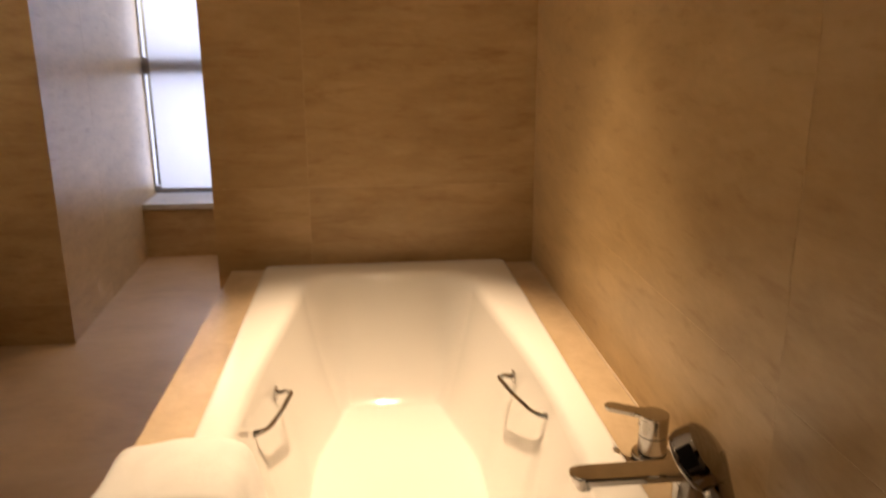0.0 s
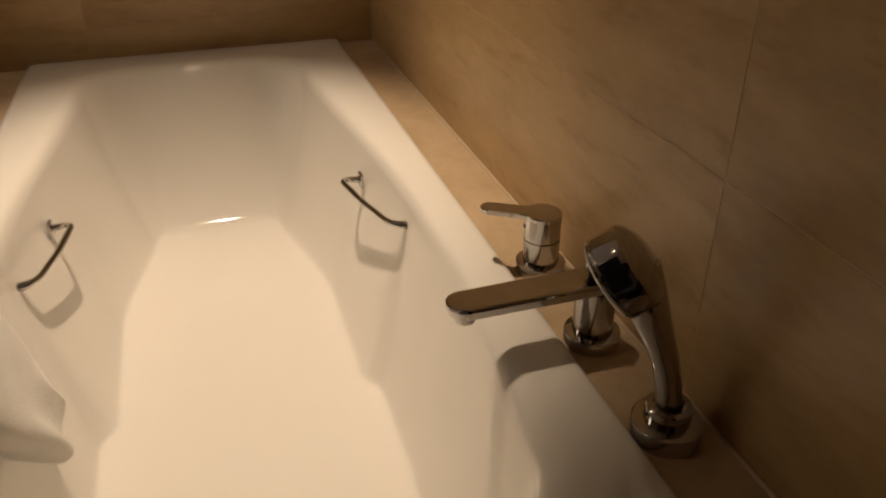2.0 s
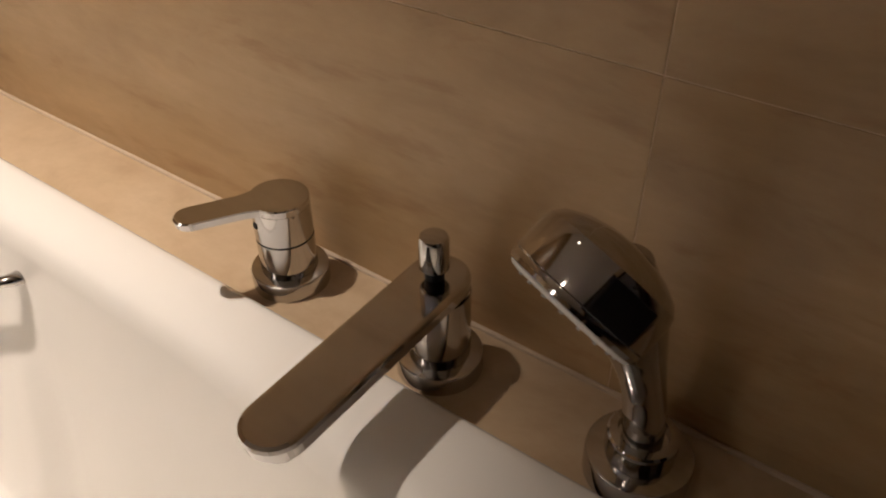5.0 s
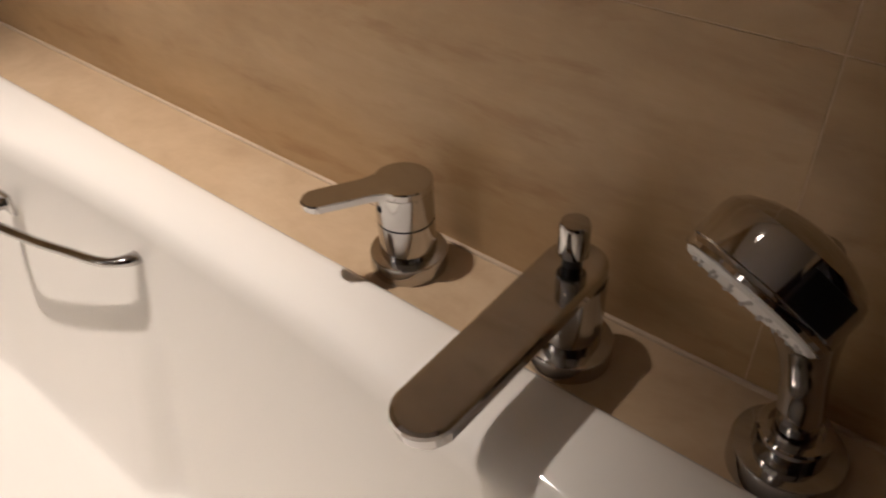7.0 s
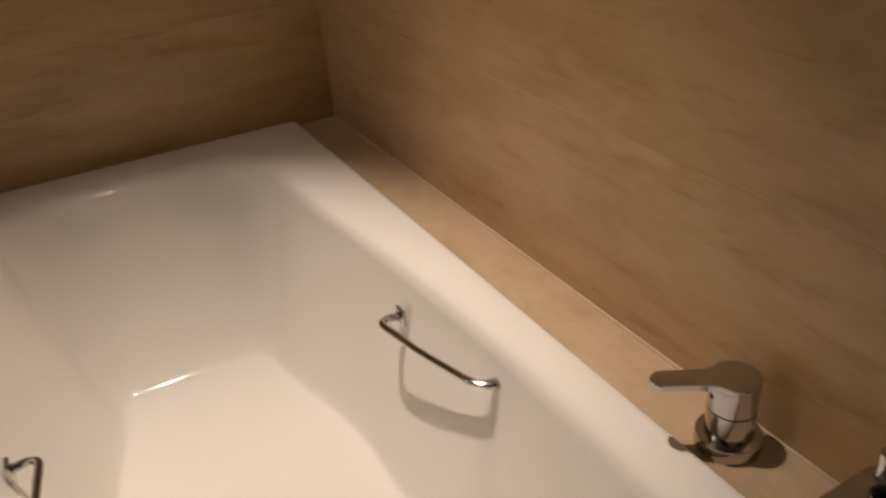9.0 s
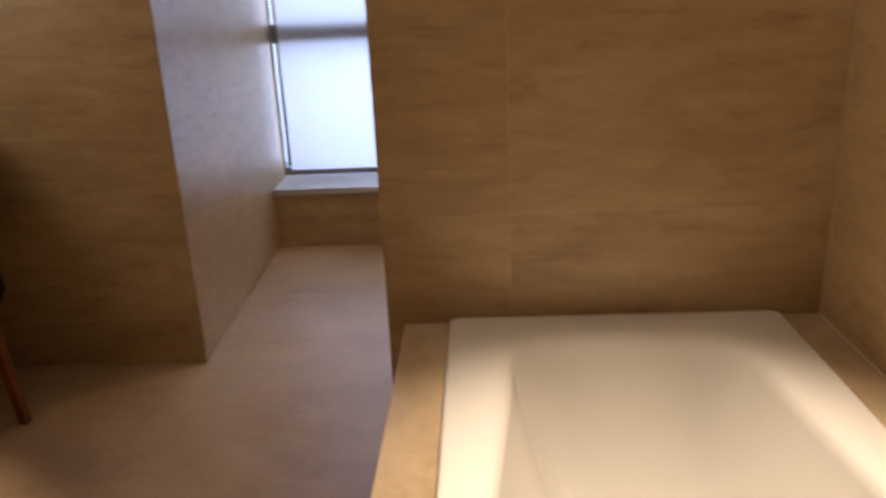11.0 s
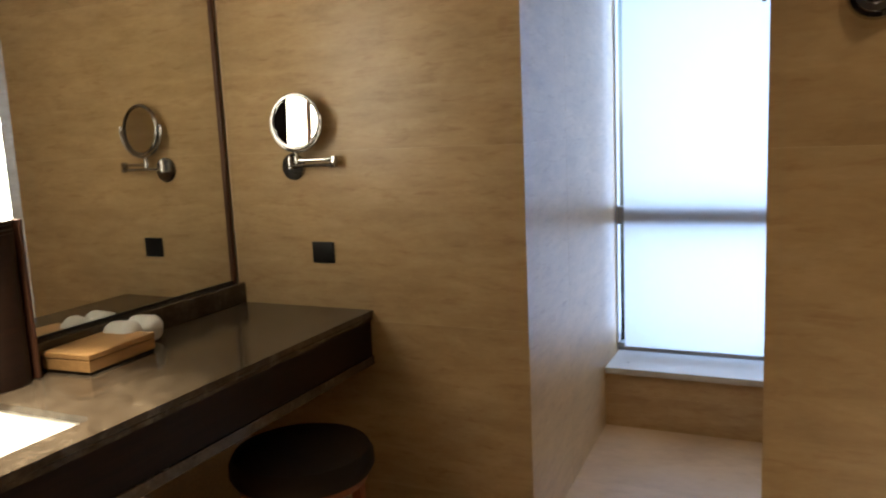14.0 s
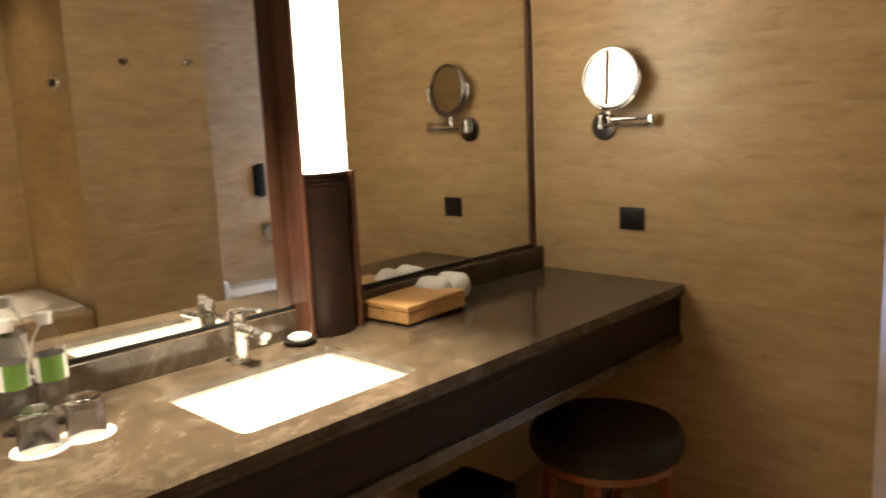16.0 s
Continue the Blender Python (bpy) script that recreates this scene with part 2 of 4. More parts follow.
def smooth_path(points, steps=8):
    p = [Vector(q) for q in points]
    out = []
    for i in range(len(p) - 1):
        a, b, c, d = p[max(i - 1, 0)], p[i], p[i + 1], p[min(i + 2, len(p) - 1)]
        for k in range(steps):
            t = k / steps
            out.append(0.5 * ((2 * b) + (c - a) * t + (2 * a - 5 * b + 4 * c - d) * t * t + (3 * b - a - 3 * c + d) * t ** 3))
    return out + [p[-1]]


def sweep(path, radius, seg=14, flat=1.0, up=(0, 0, 1)):
    """A tube along a path; radius a number or a function of 0..1; flat squeezes it along up."""
    rings, up = [], Vector(up)
    for i, p in enumerate(path):
        d = (path[min(i + 1, len(path) - 1)] - path[max(i - 1, 0)]).normalized()
        side = d.cross(up)
        side = side.normalized() if side.length > 1e-4 else Vector((1, 0, 0))
        top = side.cross(d).normalized()
        r = radius(i / (len(path) - 1)) if callable(radius) else radius
        rings.append([p + side * (r * math.cos(a)) + top * (r * flat * math.sin(a)) for a in (2 * math.pi * k / seg for k in range(seg))])
    return loft(rings, True, True)


def blade(length, width, thick, tip=1.0, seg=12, root=0.5):
    """A flat bar from x = 0 to length with a round tip, its top at z = 0."""
    outline = [(-width * root * math.cos(a) * 1.0, width / 2 * math.sin(a)) for a in (math.pi / 2 - math.pi * i / seg for i in range(seg + 1))]
    w2 = width / 2 * tip
    end = [(length - w2 + w2 * math.cos(a), w2 * math.sin(a)) for a in (-math.pi / 2 + math.pi * i / seg for i in range(seg + 1))]
    ring = outline + end
    out = bmesh.new()
    top = [out.verts.new((x, y, 0)) for x, y in ring]
    bot = [out.verts.new((x * 0.985, y * 0.94, -thick)) for x, y in ring]
    n = len(ring)
    out.faces.new(top), out.faces.new(list(reversed(bot)))
    for i in range(n):
        j = (i + 1) % n
        out.faces.new((top[j], top[i], bot[i], bot[j]))
    bmesh.ops.recalc_face_normals(out, faces=out.faces)
    rim = [e for e in out.edges if all(abs(v.co.z) < 1e-6 for v in e.verts)]
    bmesh.ops.bevel(out, geom=rim, offset=thick * 0.3, segments=2, profile=0.5, affect='EDGES')
    return out


def moved(bm, m):
    bmesh.ops.transform(bm, matrix=m, verts=bm.verts)
    return bm


def paddle(length, r, width, thick, seg=40):
    """A flat lever: a round head of radius r at the origin and a bar with a round tip along x; its top at z = 0."""
    a0 = math.asin(width * 0.62 / r)
    ring = [(r * math.cos(a), r * math.sin(a)) for a in (a0 + (2 * math.pi - 2 * a0) * i / seg for i in range(seg + 1))]
    w = width / 2
    ring.append((r * 1.25, -width * 0.52))
    ring += [(length - w + w * math.cos(a), w * math.sin(a)) for a in (-math.pi / 2 + math.pi * i / 14 for i in range(15))]
    ring.append((r * 1.25, width * 0.52))
    out = bmesh.new()
    rows = []
    for k, z in ((0.985, 0.0), (1.0, -0.0012), (0.985, -thick)):
        rows.append([out.verts.new((x * k, y * k, z)) for x, y in ring])
    n = len(ring)
    out.faces.new(rows[0]), out.faces.new(list(reversed(rows[2])))
    for p, q in zip(rows, rows[1:]):
        for i in range(n):
            j = (i + 1) % n
            out.faces.new((p[j], p[i], q[i], q[j]))
    bmesh.ops.recalc_face_normals(out, faces=out.faces)
    return out


def setting(name, bm, mat, label, category, smooth=False):
    return tagged(part(name, bm, mat, smooth=smooth), label, category, kind="structure")


# ---- plan ----
XE = -0.008          # face of the wall beside the tub
YT = 0.0             # face of the wall at the tub's end
XJ = -0.869          # free end of that wall
YV = 1.020           # face of the wall at the vanity's end
XP = -1.669          # side wall of the passage to the window
YS, YG = 2.30, 2.62  # low wall under the window; window frame
XM = -2.925          # mirror
XC, ZC = -2.288, 0.86  # counter front and top
ZD, ZR = 0.594, 0.607  # tub deck and rim
XD = -0.834          # outer edge of the deck
YN, XW = -2.60, -3.1   # wall behind, wall behind the vanity
YB = 0.70            # far face of the partition behind the tub

setting("floor", box(XW - 0.1, 0.15, YN - 0.1, 2.80, -0.12, 0.0), FLOOR_STONE, "beige honed stone bathroom floor", "floor")
setting("ceiling", box(XW - 0.1, 0.15, YN - 0.1, 2.80, CEIL, CEIL + 0.1), CEILING_PAINT, "plain cream painted ceiling", "ceiling")


def wall(name, x0, x1, y0, y1, z0=0.0, z1=CEIL, label="beige vein-cut travertine tiled wall"):
    return setting(name, box(x0, x1, y0, y1, z0, z1), JOINT, label, "wall")


T = 0.0004  # how far the tiles stand proud of their joints
w_east = wall("wall_east", XE + T, 0.13, YN, 2.80)
w_tub = wall("wall_tub_end", XJ + T, XE + T - 0.001, YT + T, YB - T)
w_vanity = wall("wall_vanity_end", XM, XP - 0.07, YV + T, YS)
SLANT = Matrix.Translation((XP, YV, 0)) @ pose(0, 0, 0, 0, 0, 2.0) @ Matrix.Translation((-XP, -YV, 0))
w_low = wall("wall_below_window", XP - 0.08, XE + T - 0.001, YS + T, 2.68, 0.0, 0.27)
w_west = wall("wall_west", XM - 0.15, XM - 0.012, YN, YS)
wall("wall_window_head", XP - 0.08, XE + T - 0.001, 2.53, 2.68, 2.32, CEIL)
wall("wall_window_jamb", XM, XP - 0.081, YS + 0.002, 2.80)
setting("wall_south", box(XM, -0.98, YN - 0.1, YN, 0.0, CEIL), DARK_WOOD, "dark wooden panelled wall beside the doorway", "wall")
wall("wall_south_lintel", -0.979, XE + T - 0.001, YN - 0.1, YN, 2.1, CEIL)
setting("wall_corridor", box(-1.6, 0.3, YN - 1.3, YN - 1.2, 0, CEIL), CEILING_PAINT, "plain pale corridor wall beyond the doorway", "wall")
setting("floor_corridor", box(-1.6, 0.3, YN - 1.2, YN - 0.101, -0.12, 0.0), DARK_WOOD, "dark wooden corridor floor", "floor")
setting("ceiling_corridor", box(-1.6, 0.3, YN - 1.2, YN - 0.101, CEIL, CEIL + 0.1), CEILING_PAINT, "plain white corridor ceiling", "ceiling")
setting("wall_corridor_side", box(0.13, 0.3, YN - 1.2, YN - 0.101, 0, CEIL), CEILING_PAINT, "plain pale corridor wall", "wall")
setting("wall_corridor_side.001", box(-1.7, -1.6, YN - 1.2, YN - 0.101, 0, CEIL), CEILING_PAINT, "plain pale corridor wall", "wall")

ROWS = [0.0, 0.17, 0.817, 1.464, 2.111, CEIL]


def tiles(parent, axis, face, out, a0, a1, joints, rows=ROWS, z0=0.0, z1=CEIL, turned=None):
    """Large stone tiles on one face of a wall. axis 'x': the face is x = face and tiles run along y."""
    cuts = [a0] + [j for j in joints if a0 + 0.02 < j < a1 - 0.02] + [a1]
    zs = [z0] + [z for z in rows if z0 + 0.02 < z < z1 - 0.02] + [z1]
    g = 0.0004
    for p, q in zip(zs, zs[1:]):
        for c, d in zip(cuts, cuts[1:]):
            lo, hi = (face - T, face) if out > 0 else (face, face + T)
            if axis == 'x':
                bm = box(lo, hi, c + g, d - g, p + g, q - g, 0.0003, 1)
            else:
                bm = box(c + g, d - g, lo, hi, p + g, q - g, 0.0003, 1)
            part("tile", moved(bm, turned) if turned else bm, TRAVERTINE, parent, smooth=False)


# ---- window ----
XL = XP - 0.052  # left side of the window
window = setting("window_1", box(XL, XE - 0.002, YG, YG + 0.06, 0.306, 0.345), ALUMINIUM, "tall grey metal framed window with a transom", "window")
part("window_frame", box(XL, XL + 0.006, YG, YG + 0.06, 0.346, 2.318), SILL_STONE, window, smooth=False)
part("window_frame", box(XE - 0.04, XE - 0.002, YG, YG + 0.06, 0.346, 2.318), ALUMINIUM, window, smooth=False)
part("window_frame", box(XL + 0.013, XE - 0.041, YG, YG + 0.06, 2.28, 2.318), ALUMINIUM, window, smooth=False)
part("transom", box(XL + 0.013, XE - 0.041, YG - 0.045, YG + 0.05, 0.994, 1.086, 0.004), ALUMINIUM, window, smooth=False)
for z0, z1 in ((0.346, 0.993), (1.087, 2.279)):
    p = part("pane", box(XL + 0.013, XE - 0.041, YG + 0.025, YG + 0.031, z0, z1), PANE, window, smooth=False)
    p.visible_shadow = False
part("window_sill", box(XP - 0.044, XE - 0.002, YS - 0.012, YG - 0.001, 0.274, 0.306, 0.004), SILL_STONE, window, "pale stone window sill", smooth=False)

blind = thing("roller_blind", "lowered white translucent roller blind in front of the window", "blind", (-0.85, 2.56, 0.33))
bm = bmesh.new()
nx, nz = 40, 12
grid = [[bm.verts.new((-1.668 + 1.624 * i / nx, 2.556 + 0.0015 * math.sin(i * 0.7) * (1 - k / nz), 0.342 + 1.94 * k / nz)) for k in range(nz + 1)] for i in range(nx + 1)]
for i in range(nx):
    for k in range(nz):
        bm.faces.new((grid[i][k], grid[i + 1][k], grid[i + 1][k + 1], grid[i][k + 1]))
part("fabric", bm, BLIND, blind)
part("bottom_bar", box(-1.670, -0.043, 2.548, 2.564, 0.324, 0.346, 0.005), ALUMINIUM, blind, "grey metal bottom bar")
part("roller", sweep([Vector((-1.686, 2.555, 2.29)), Vector((-0.04, 2.555, 2.29))], 0.022, 20), ALUMINIUM, blind)

# ---- bathtub ----
TX0, TX1, TY0, TY1 = -0.744, -0.088, -1.53, -0.004
TCX = -0.414  # middle of the basin


def rounded_rect(x0, x1, y0, y1, r, z, n=9, m=14):
    out = []
    for cx, cy, a0, nxt in ((x1 - r, y1 - r, 0, 'top'), (x0 + r, y1 - r, 90, 'left'), (x0 + r, y0 + r, 180, 'bottom'), (x1 - r, y0 + r, 270, 'right')):
        out += [Vector((cx + r * math.cos(radians(a0 + 90 * i / n)), cy + r * math.sin(radians(a0 + 90 * i / n)), z)) for i in range(n + 1)]
        a = out[-1]
        b = {'top': (x0 + r, y1), 'left': (x0, y0 + r), 'bottom': (x1 - r, y0), 'right': (x1, y1 - r)}[nxt]
        out += [a.lerp(Vector((*b, z)), k / m) for k in range(1, m)]
    return out


def smoothstep(a, b, x):
    k = min(1, max(0, (x - a) / (b - a)))
    return k * k * (3 - 2 * k)


def opening(inset, z, r=0.10):
    """The basin's opening, a little bulged at the middle."""
    out = []
    for p in rounded_rect(TCX - 0.24, TCX + 0.24, -1.435, -0.118, r, z, 10, 64):
        half = 0.209 + 0.058 * smoothstep(-0.10, -0.85, p.y) - 0.03 * smoothstep(-1.0, -1.42, p.y)
        k = (half + inset) / 0.24
        y = p.y + inset * (1 if p.y > -0.2 else -1 if p.y < -1.35 else 0)
        out.append(Vector((TCX + (p.x - TCX) * k, y, z)))
    return out


def basin_floor(y):
    return 0.298 + 0.022 * smoothstep(-1.25, -0.34, y)


def floor_outline(top):
    """The basin floor's edge, narrow at the head end, for each point of the opening's edge."""
    out = []
    for p in top:
        v = (p.y + 1.435) / (1.435 - 0.118)
        y = -1.36 + v * (1.36 - 0.305)
        full = 0.209 + 0.058 * smoothstep(-0.10, -0.85, p.y) - 0.03 * smoothstep(-1.0, -1.42, p.y)
        half = 0.201 - 0.024 * smoothstep(-0.888, -0.852, y) - 0.056 * smoothstep(-0.62, -0.30, y) - 0.018 * smoothstep(-1.0, -1.35, y)
        out.append(Vector((TCX + (p.x - TCX) / full * half, y, basin_floor(y))))
    return out


tub = thing("bathtub", "white enamelled built-in bathtub with a sloping head end", "bathtub", (-0.45, -0.8, 0.0))
edge = opening(0.0, ZR)
rings = [[p for p in rounded_rect(TX0 + i, TX1 - i, TY0 + i, TY1 - i, 0.016, z, 10, 64)] for i, z in ((0.003, ZD - 0.004), (0.0, ZR - 0.010), (0.002, ZR - 0.004), (0.006, ZR - 0.001), (0.012, ZR))]
rings.append(opening(0.026, ZR))
rings.append(opening(0.016, ZR - 0.0015))
rings.append(opening(0.008, ZR - 0.005))
low = floor_outline(opening(0.0, ZR, 0.045))


for k, drop in ((0.0, 0.036), (0.035, 0.09), (0.11, 0.20), (0.24, 0.36), (0.43, 0.57), (0.62, 0.755), (0.78, 0.88), (0.86, 0.935), (0.92, 0.968), (0.965, 0.988), (1.0, 0.996)):
    rings.append([Vector((*a.lerp(b, k).xy, ZR - drop * (ZR - basin_floor(b.y)))) for a, b in zip(edge, low)])
for t, lift in ((0.02, 0.0003), (0.06, 0.0), (0.14, 0.0), (0.3, 0.0), (0.6, 0.0), (0.97, 0.0)):
    ring = []
    for b in low:
        x, y = b.x + (TCX - b.x) * t, b.y + (max(-1.1, min(-0.55, b.y)) - b.y) * t
        ring.append(Vector((x, y, basin_floor(y) + lift)))
    rings.append(ring)
part("tub_shell", loft(rings, False, True), PORCELAIN, tub, angle=60)
part("drain", lathe([(0.0005, 0.004), (0.024, 0.004), (0.03, 0.0)], Matrix.Translation((TCX, -1.285, 0.2985))), CHROME, tub, "chrome drain")


def grab_bar(parent, ends, sign):
    """A bent chrome rail on a basin side; sign +1 on the side whose wall faces -x."""
    (xa, ya, za), (xb, yb, zb) = ends
    off = Vector((-0.036 * sign, 0, 0.006))
    a, b = Vector((xa, ya, za)), Vector((xb, yb, zb))
    pts = [a, a + off * 0.55, a.lerp(b, 0.07) + off * 0.92, a.lerp(b, 0.25) + off, a.lerp(b, 0.5) + off - Vector((0, 0, 0.002)),
           a.lerp(b, 0.75) + off, a.lerp(b, 0.93) + off * 0.92, b + off * 0.55, b]
    bar = part("grab_bar", sweep(smooth_path(pts), lambda t: 0.0050 + 0.024 * max(0, 0.2 - t) + 0.014 * max(0, t - 0.84), 14, 0.8), CHROME, parent, "chrome grab bar")
    for p in (a, b):
        part("foot", moved(box(-0.002, 0.004, -0.011, 0.011, -0.012, 0.012, 0.0018), Matrix.Translation(p)), CHROME, bar)
    return bar


grab_bar(tub, ((-0.141, -0.834, 0.552), (-0.178, -0.637, 0.541)), 1)
grab_bar(tub, ((-0.681, -0.812, 0.535), (-0.652, -0.640, 0.530)), -1)

deck = setting("tub_surround", box(XD, TX0 - 0.001, -1.60, YT - 0.003, ZD - 0.028, ZD, 0.003), DECK_STONE, "beige stone deck and panels boxing in the bathtub", "tub surround")
part("deck_slab", box(TX1 + 0.001, XE - 0.002, -1.60, YT - 0.003, ZD - 0.028, ZD, 0.002), DECK_STONE, deck, smooth=False)
part("deck_slab", box(TX0, TX1, -1.60, TY0 - 0.001, ZD - 0.028, ZD, 0.002), DECK_STONE, deck, smooth=False)
part("apron", box(XD + 0.004, XD + 0.022, -1.585, YT - 0.003, 0.0, ZD - 0.029), TRAVERTINE, deck, smooth=False)
part("apron", box(XD + 0.023, XE - 0.002, -1.585, -1.567, 0.0, ZD - 0.029), TRAVERTINE, deck, smooth=False)
part("sealant", sweep([Vector((XE - 0.002, -1.59, ZD)), Vector((XE - 0.002, -0.005, ZD))], 0.0024, 8), CAULK, deck, "pale sealant line")

# ---- taps on the tub deck ----
XT = -0.054


def flange(parent, x, y, z, r=0.0295, h=0.0145):
    return part("flange", lathe([(r, 0), (r, h - 0.0022), (r - 0.0006, h - 0.0007), (r - 0.0022, h), (0.001, h)], Matrix.Translation((x, y, z)), 48), CHROME, parent, angle=32)


mixer = thing("bath_mixer", "chrome single-lever bath mixer standing on the stone deck", "mixer tap", (XT, -1.063, ZD))
mm = Matrix.Translation((XT + 0.006, -1.063, ZD))
flange(mixer, XT + 0.006, -1.063, ZD)
part("body", lathe([(0.0215, 0.0148), (0.0215, 0.0435)], mm, 48), CHROME, mixer, angle=24)
part("seam", lathe([(0.0205, 0.0436), (0.0205, 0.0450)], mm, 40), BLACK, mixer, "thin black seam")
part("cap", lathe([(0.0215, 0.0451), (0.0215, 0.0708), (0.0005, 0.0709)], mm, 48), CHROME, mixer, angle=24)
turn = Matrix.Translation((XT + 0.006, -1.063, ZD + 0.0771)) @ pose(0, 0, 0, 0, -1.5, 151)
part("lever", moved(paddle(0.074, 0.0218, 0.0215, 0.0062), turn), CHROME, mixer, smooth=False)
part("screw_cap", moved(box(0.0207, 0.0222, -0.002, 0.002, 0.058, 0.062), mm @ pose(0, 0, 0, 0, 0, 165)), BLACK, mixer)

spout = thing("bath_spout", "chrome bath spout with a long flat blade and diverter knob", "spout", (XT, -1.209, ZD))
mm = Matrix.Translation((XT, -1.209, ZD))
flange(spout, XT, -1.209, ZD)
part("body", lathe([(0.0208, 0.0148), (0.0208, 0.067), (0.0005, 0.068)], mm, 48), CHROME, spout, angle=24)
part("blade", moved(blade(0.160, 0.0415, 0.0115, 0.94, 20), mm @ Matrix.Translation((0.0, 0, 0.0800)) @ pose(0, 0, 0, 0, 0.5, 180)), CHROME, spout, smooth=False)
part("aerator", lathe([(0.0100, -0.007), (0.0108, 0.0), (0.0108, 0.008)], mm @ Matrix.Translation((-0.140, 0, 0.063)), 28), CHROME, spout, angle=24)
part("knob", lathe([(0.0062, 0.0), (0.0062, 0.0075)], mm @ Matrix.Translation((-0.004, 0, 0.0801)), 28), BLACK, spout, angle=24)
part("knob_cap", lathe([(0.0088, 0.0078), (0.0094, 0.0085), (0.0094, 0.029), (0.0084, 0.0315), (0.0005, 0.032)], mm @ Matrix.Translation((-0.004, 0, 0.0801)), 32), CHROME, spout, angle=24)

shower = thing("hand_shower", "chrome hand shower resting in its deck holder", "hand shower", (XT, -1.354, ZD))
mm = Matrix.Translation((XT - 0.001, -1.354, ZD))
flange(shower, XT - 0.001, -1.354, ZD, 0.0315, 0.018)
part("holder", lathe([(0.0205, 0.0183), (0.0205, 0.033), (0.0195, 0.0345), (0.0150, 0.035), (0.0148, 0.031), (0.0005, 0.031)], mm, 40), CHROME, shower, angle=24)
HC = Vector((-0.1000, -1.3300, 0.7605))
back = Vector((0.71, -0.32, 0.63)).normalized()
along = Vector((0.04, -0.87, -0.49))
along = (along - back * along.dot(back)).normalized()
across = back.cross(along)
across = across if across.x < 0 else -across
hp = smooth_path([(XT - 0.001, -1.354, ZD + 0.032), (XT - 0.009, -1.351, ZD + 0.075), (XT - 0.022, -1.348, ZD + 0.112), (XT - 0.034, -1.344, ZD + 0.143), tuple(HC + along * 0.002 + back * 0.008)])
part("handle", sweep(hp, lambda t: 0.0118 + 0.0075 * smoothstep(0.25, 0.95, t), 28, up=tuple(across)), CHROME, shower)
head_m = Matrix.Translation(HC) @ back.to_track_quat('Z', 'Y').to_matrix().to_4x4()
head = part("head", lathe([(0.0345, -0.0165), (0.0362, -0.0158), (0.0368, -0.0138), (0.0360, -0.0120), (0.0360, -0.0112), (0.0370, -0.0104), (0.0366, 0.0060), (0.0354, 0.0105), (0.0315, 0.0150), (0.0230, 0.0195), (0.0130, 0.0222), (0.0005, 0.0232)], head_m, 64), CHROME, shower, angle=24)
part("spray_face", lathe([(0.0005, -0.0185), (0.033, -0.0182), (0.0345, -0.0166)], head_m, 40), CAP_WHITE, head, "pale grey spray face")
side = (across * 0.935 + along * 0.355).normalized()
bmx = Matrix.Identity(4)
for i, v in enumerate((back.cross(side), back, side)):
    for k in range(3):
        bmx[k][i] = v[k]
part("button", moved(box(-0.0125, 0.0125, -0.0088, 0.0088, -0.008, 0.0014, 0.0012), Matrix.Translation(HC + side * 0.0362 - back * 0.0022) @ bmx), BLACK, head, "black slide button")
bm = bmesh.new()
for i in range(3):
    for k in range(6 * (i + 1)):
        a = 2 * math.pi * k / (6 * (i + 1))
        lathe([(0.0009, -0.0195), (0.0012, -0.0183)], head_m @ Matrix.Translation((0.0095 * (i + 1) * math.cos(a), 0.0095 * (i + 1) * math.sin(a), 0)), 6, bm)
tagged(part("nozzles", bm, NOZZLE, head), kind="stuff")

# ---- bath mat over the rim ----
mat_thing = thing("folded_bath_mat", "folded white terry bath mat draped over the bathtub rim", "bath mat", (-0.77, -1.07, ZD))
key = [(-0.846, 0.535), (-0.842, 0.575), (-0.828, 0.597), (-0.80, 0.600), (-0.755, 0.608), (-0.73, 0.610), (-0.69, 0.609), (-0.662, 0.600), (-0.650, 0.567), (-0.641, 0.525), (-0.633, 0.485), (-0.626, 0.448)]
base_line = smooth_path([(x, 0, z) for x, z in key], 6)
rings = []
for i in range(15):
    y = -1.142 + 0.178 * i / 14
    ring, back = [], []
    for j, p in enumerate(base_line):
        q = j / (len(base_line) - 1)
        d = (base_line[min(j + 1, len(base_line) - 1)] - base_line[max(j - 1, 0)]).normalized()
        nn = Vector((-d.z, 0, d.x))
        edge_soft = 1.0 - 0.45 * (abs(i - 7) / 7) ** 6
        wav = 0.0025 * math.sin(q * 9 + i * 0.4) + 0.004 * smoothstep(0.7, 1, q) * math.sin(i * 0.8)
        hang = smoothstep(0.72, 1.0, q) * (0.055 * (1 - i / 14) - 0.035)
        yy = y + smoothstep(0.7, 1, q) * (0.09 * (1 - i / 14) + 0.008 * math.sin(i * 0.9)) + 0.012 * smoothstep(0.8, 1, 1 - q)
        ring.append(Vector((p.x, yy, p.z)) + nn * (0.016 * edge_soft + wav) + Vector((0.25 * hang, 0, -hang)))
        back.append(Vector((p.x, yy, p.z)) + nn * (0.001 + 0.3 * wav) + Vector((0.25 * hang, 0, -hang)))
    rings.append(ring + list(reversed(back)))
m_ob = part("mat", loft(rings, True, True), TOWEL, mat_thing, angle=75)
sub = m_ob.modifiers.new("soft", 'SUBSURF')
sub.levels = sub.render_levels = 1

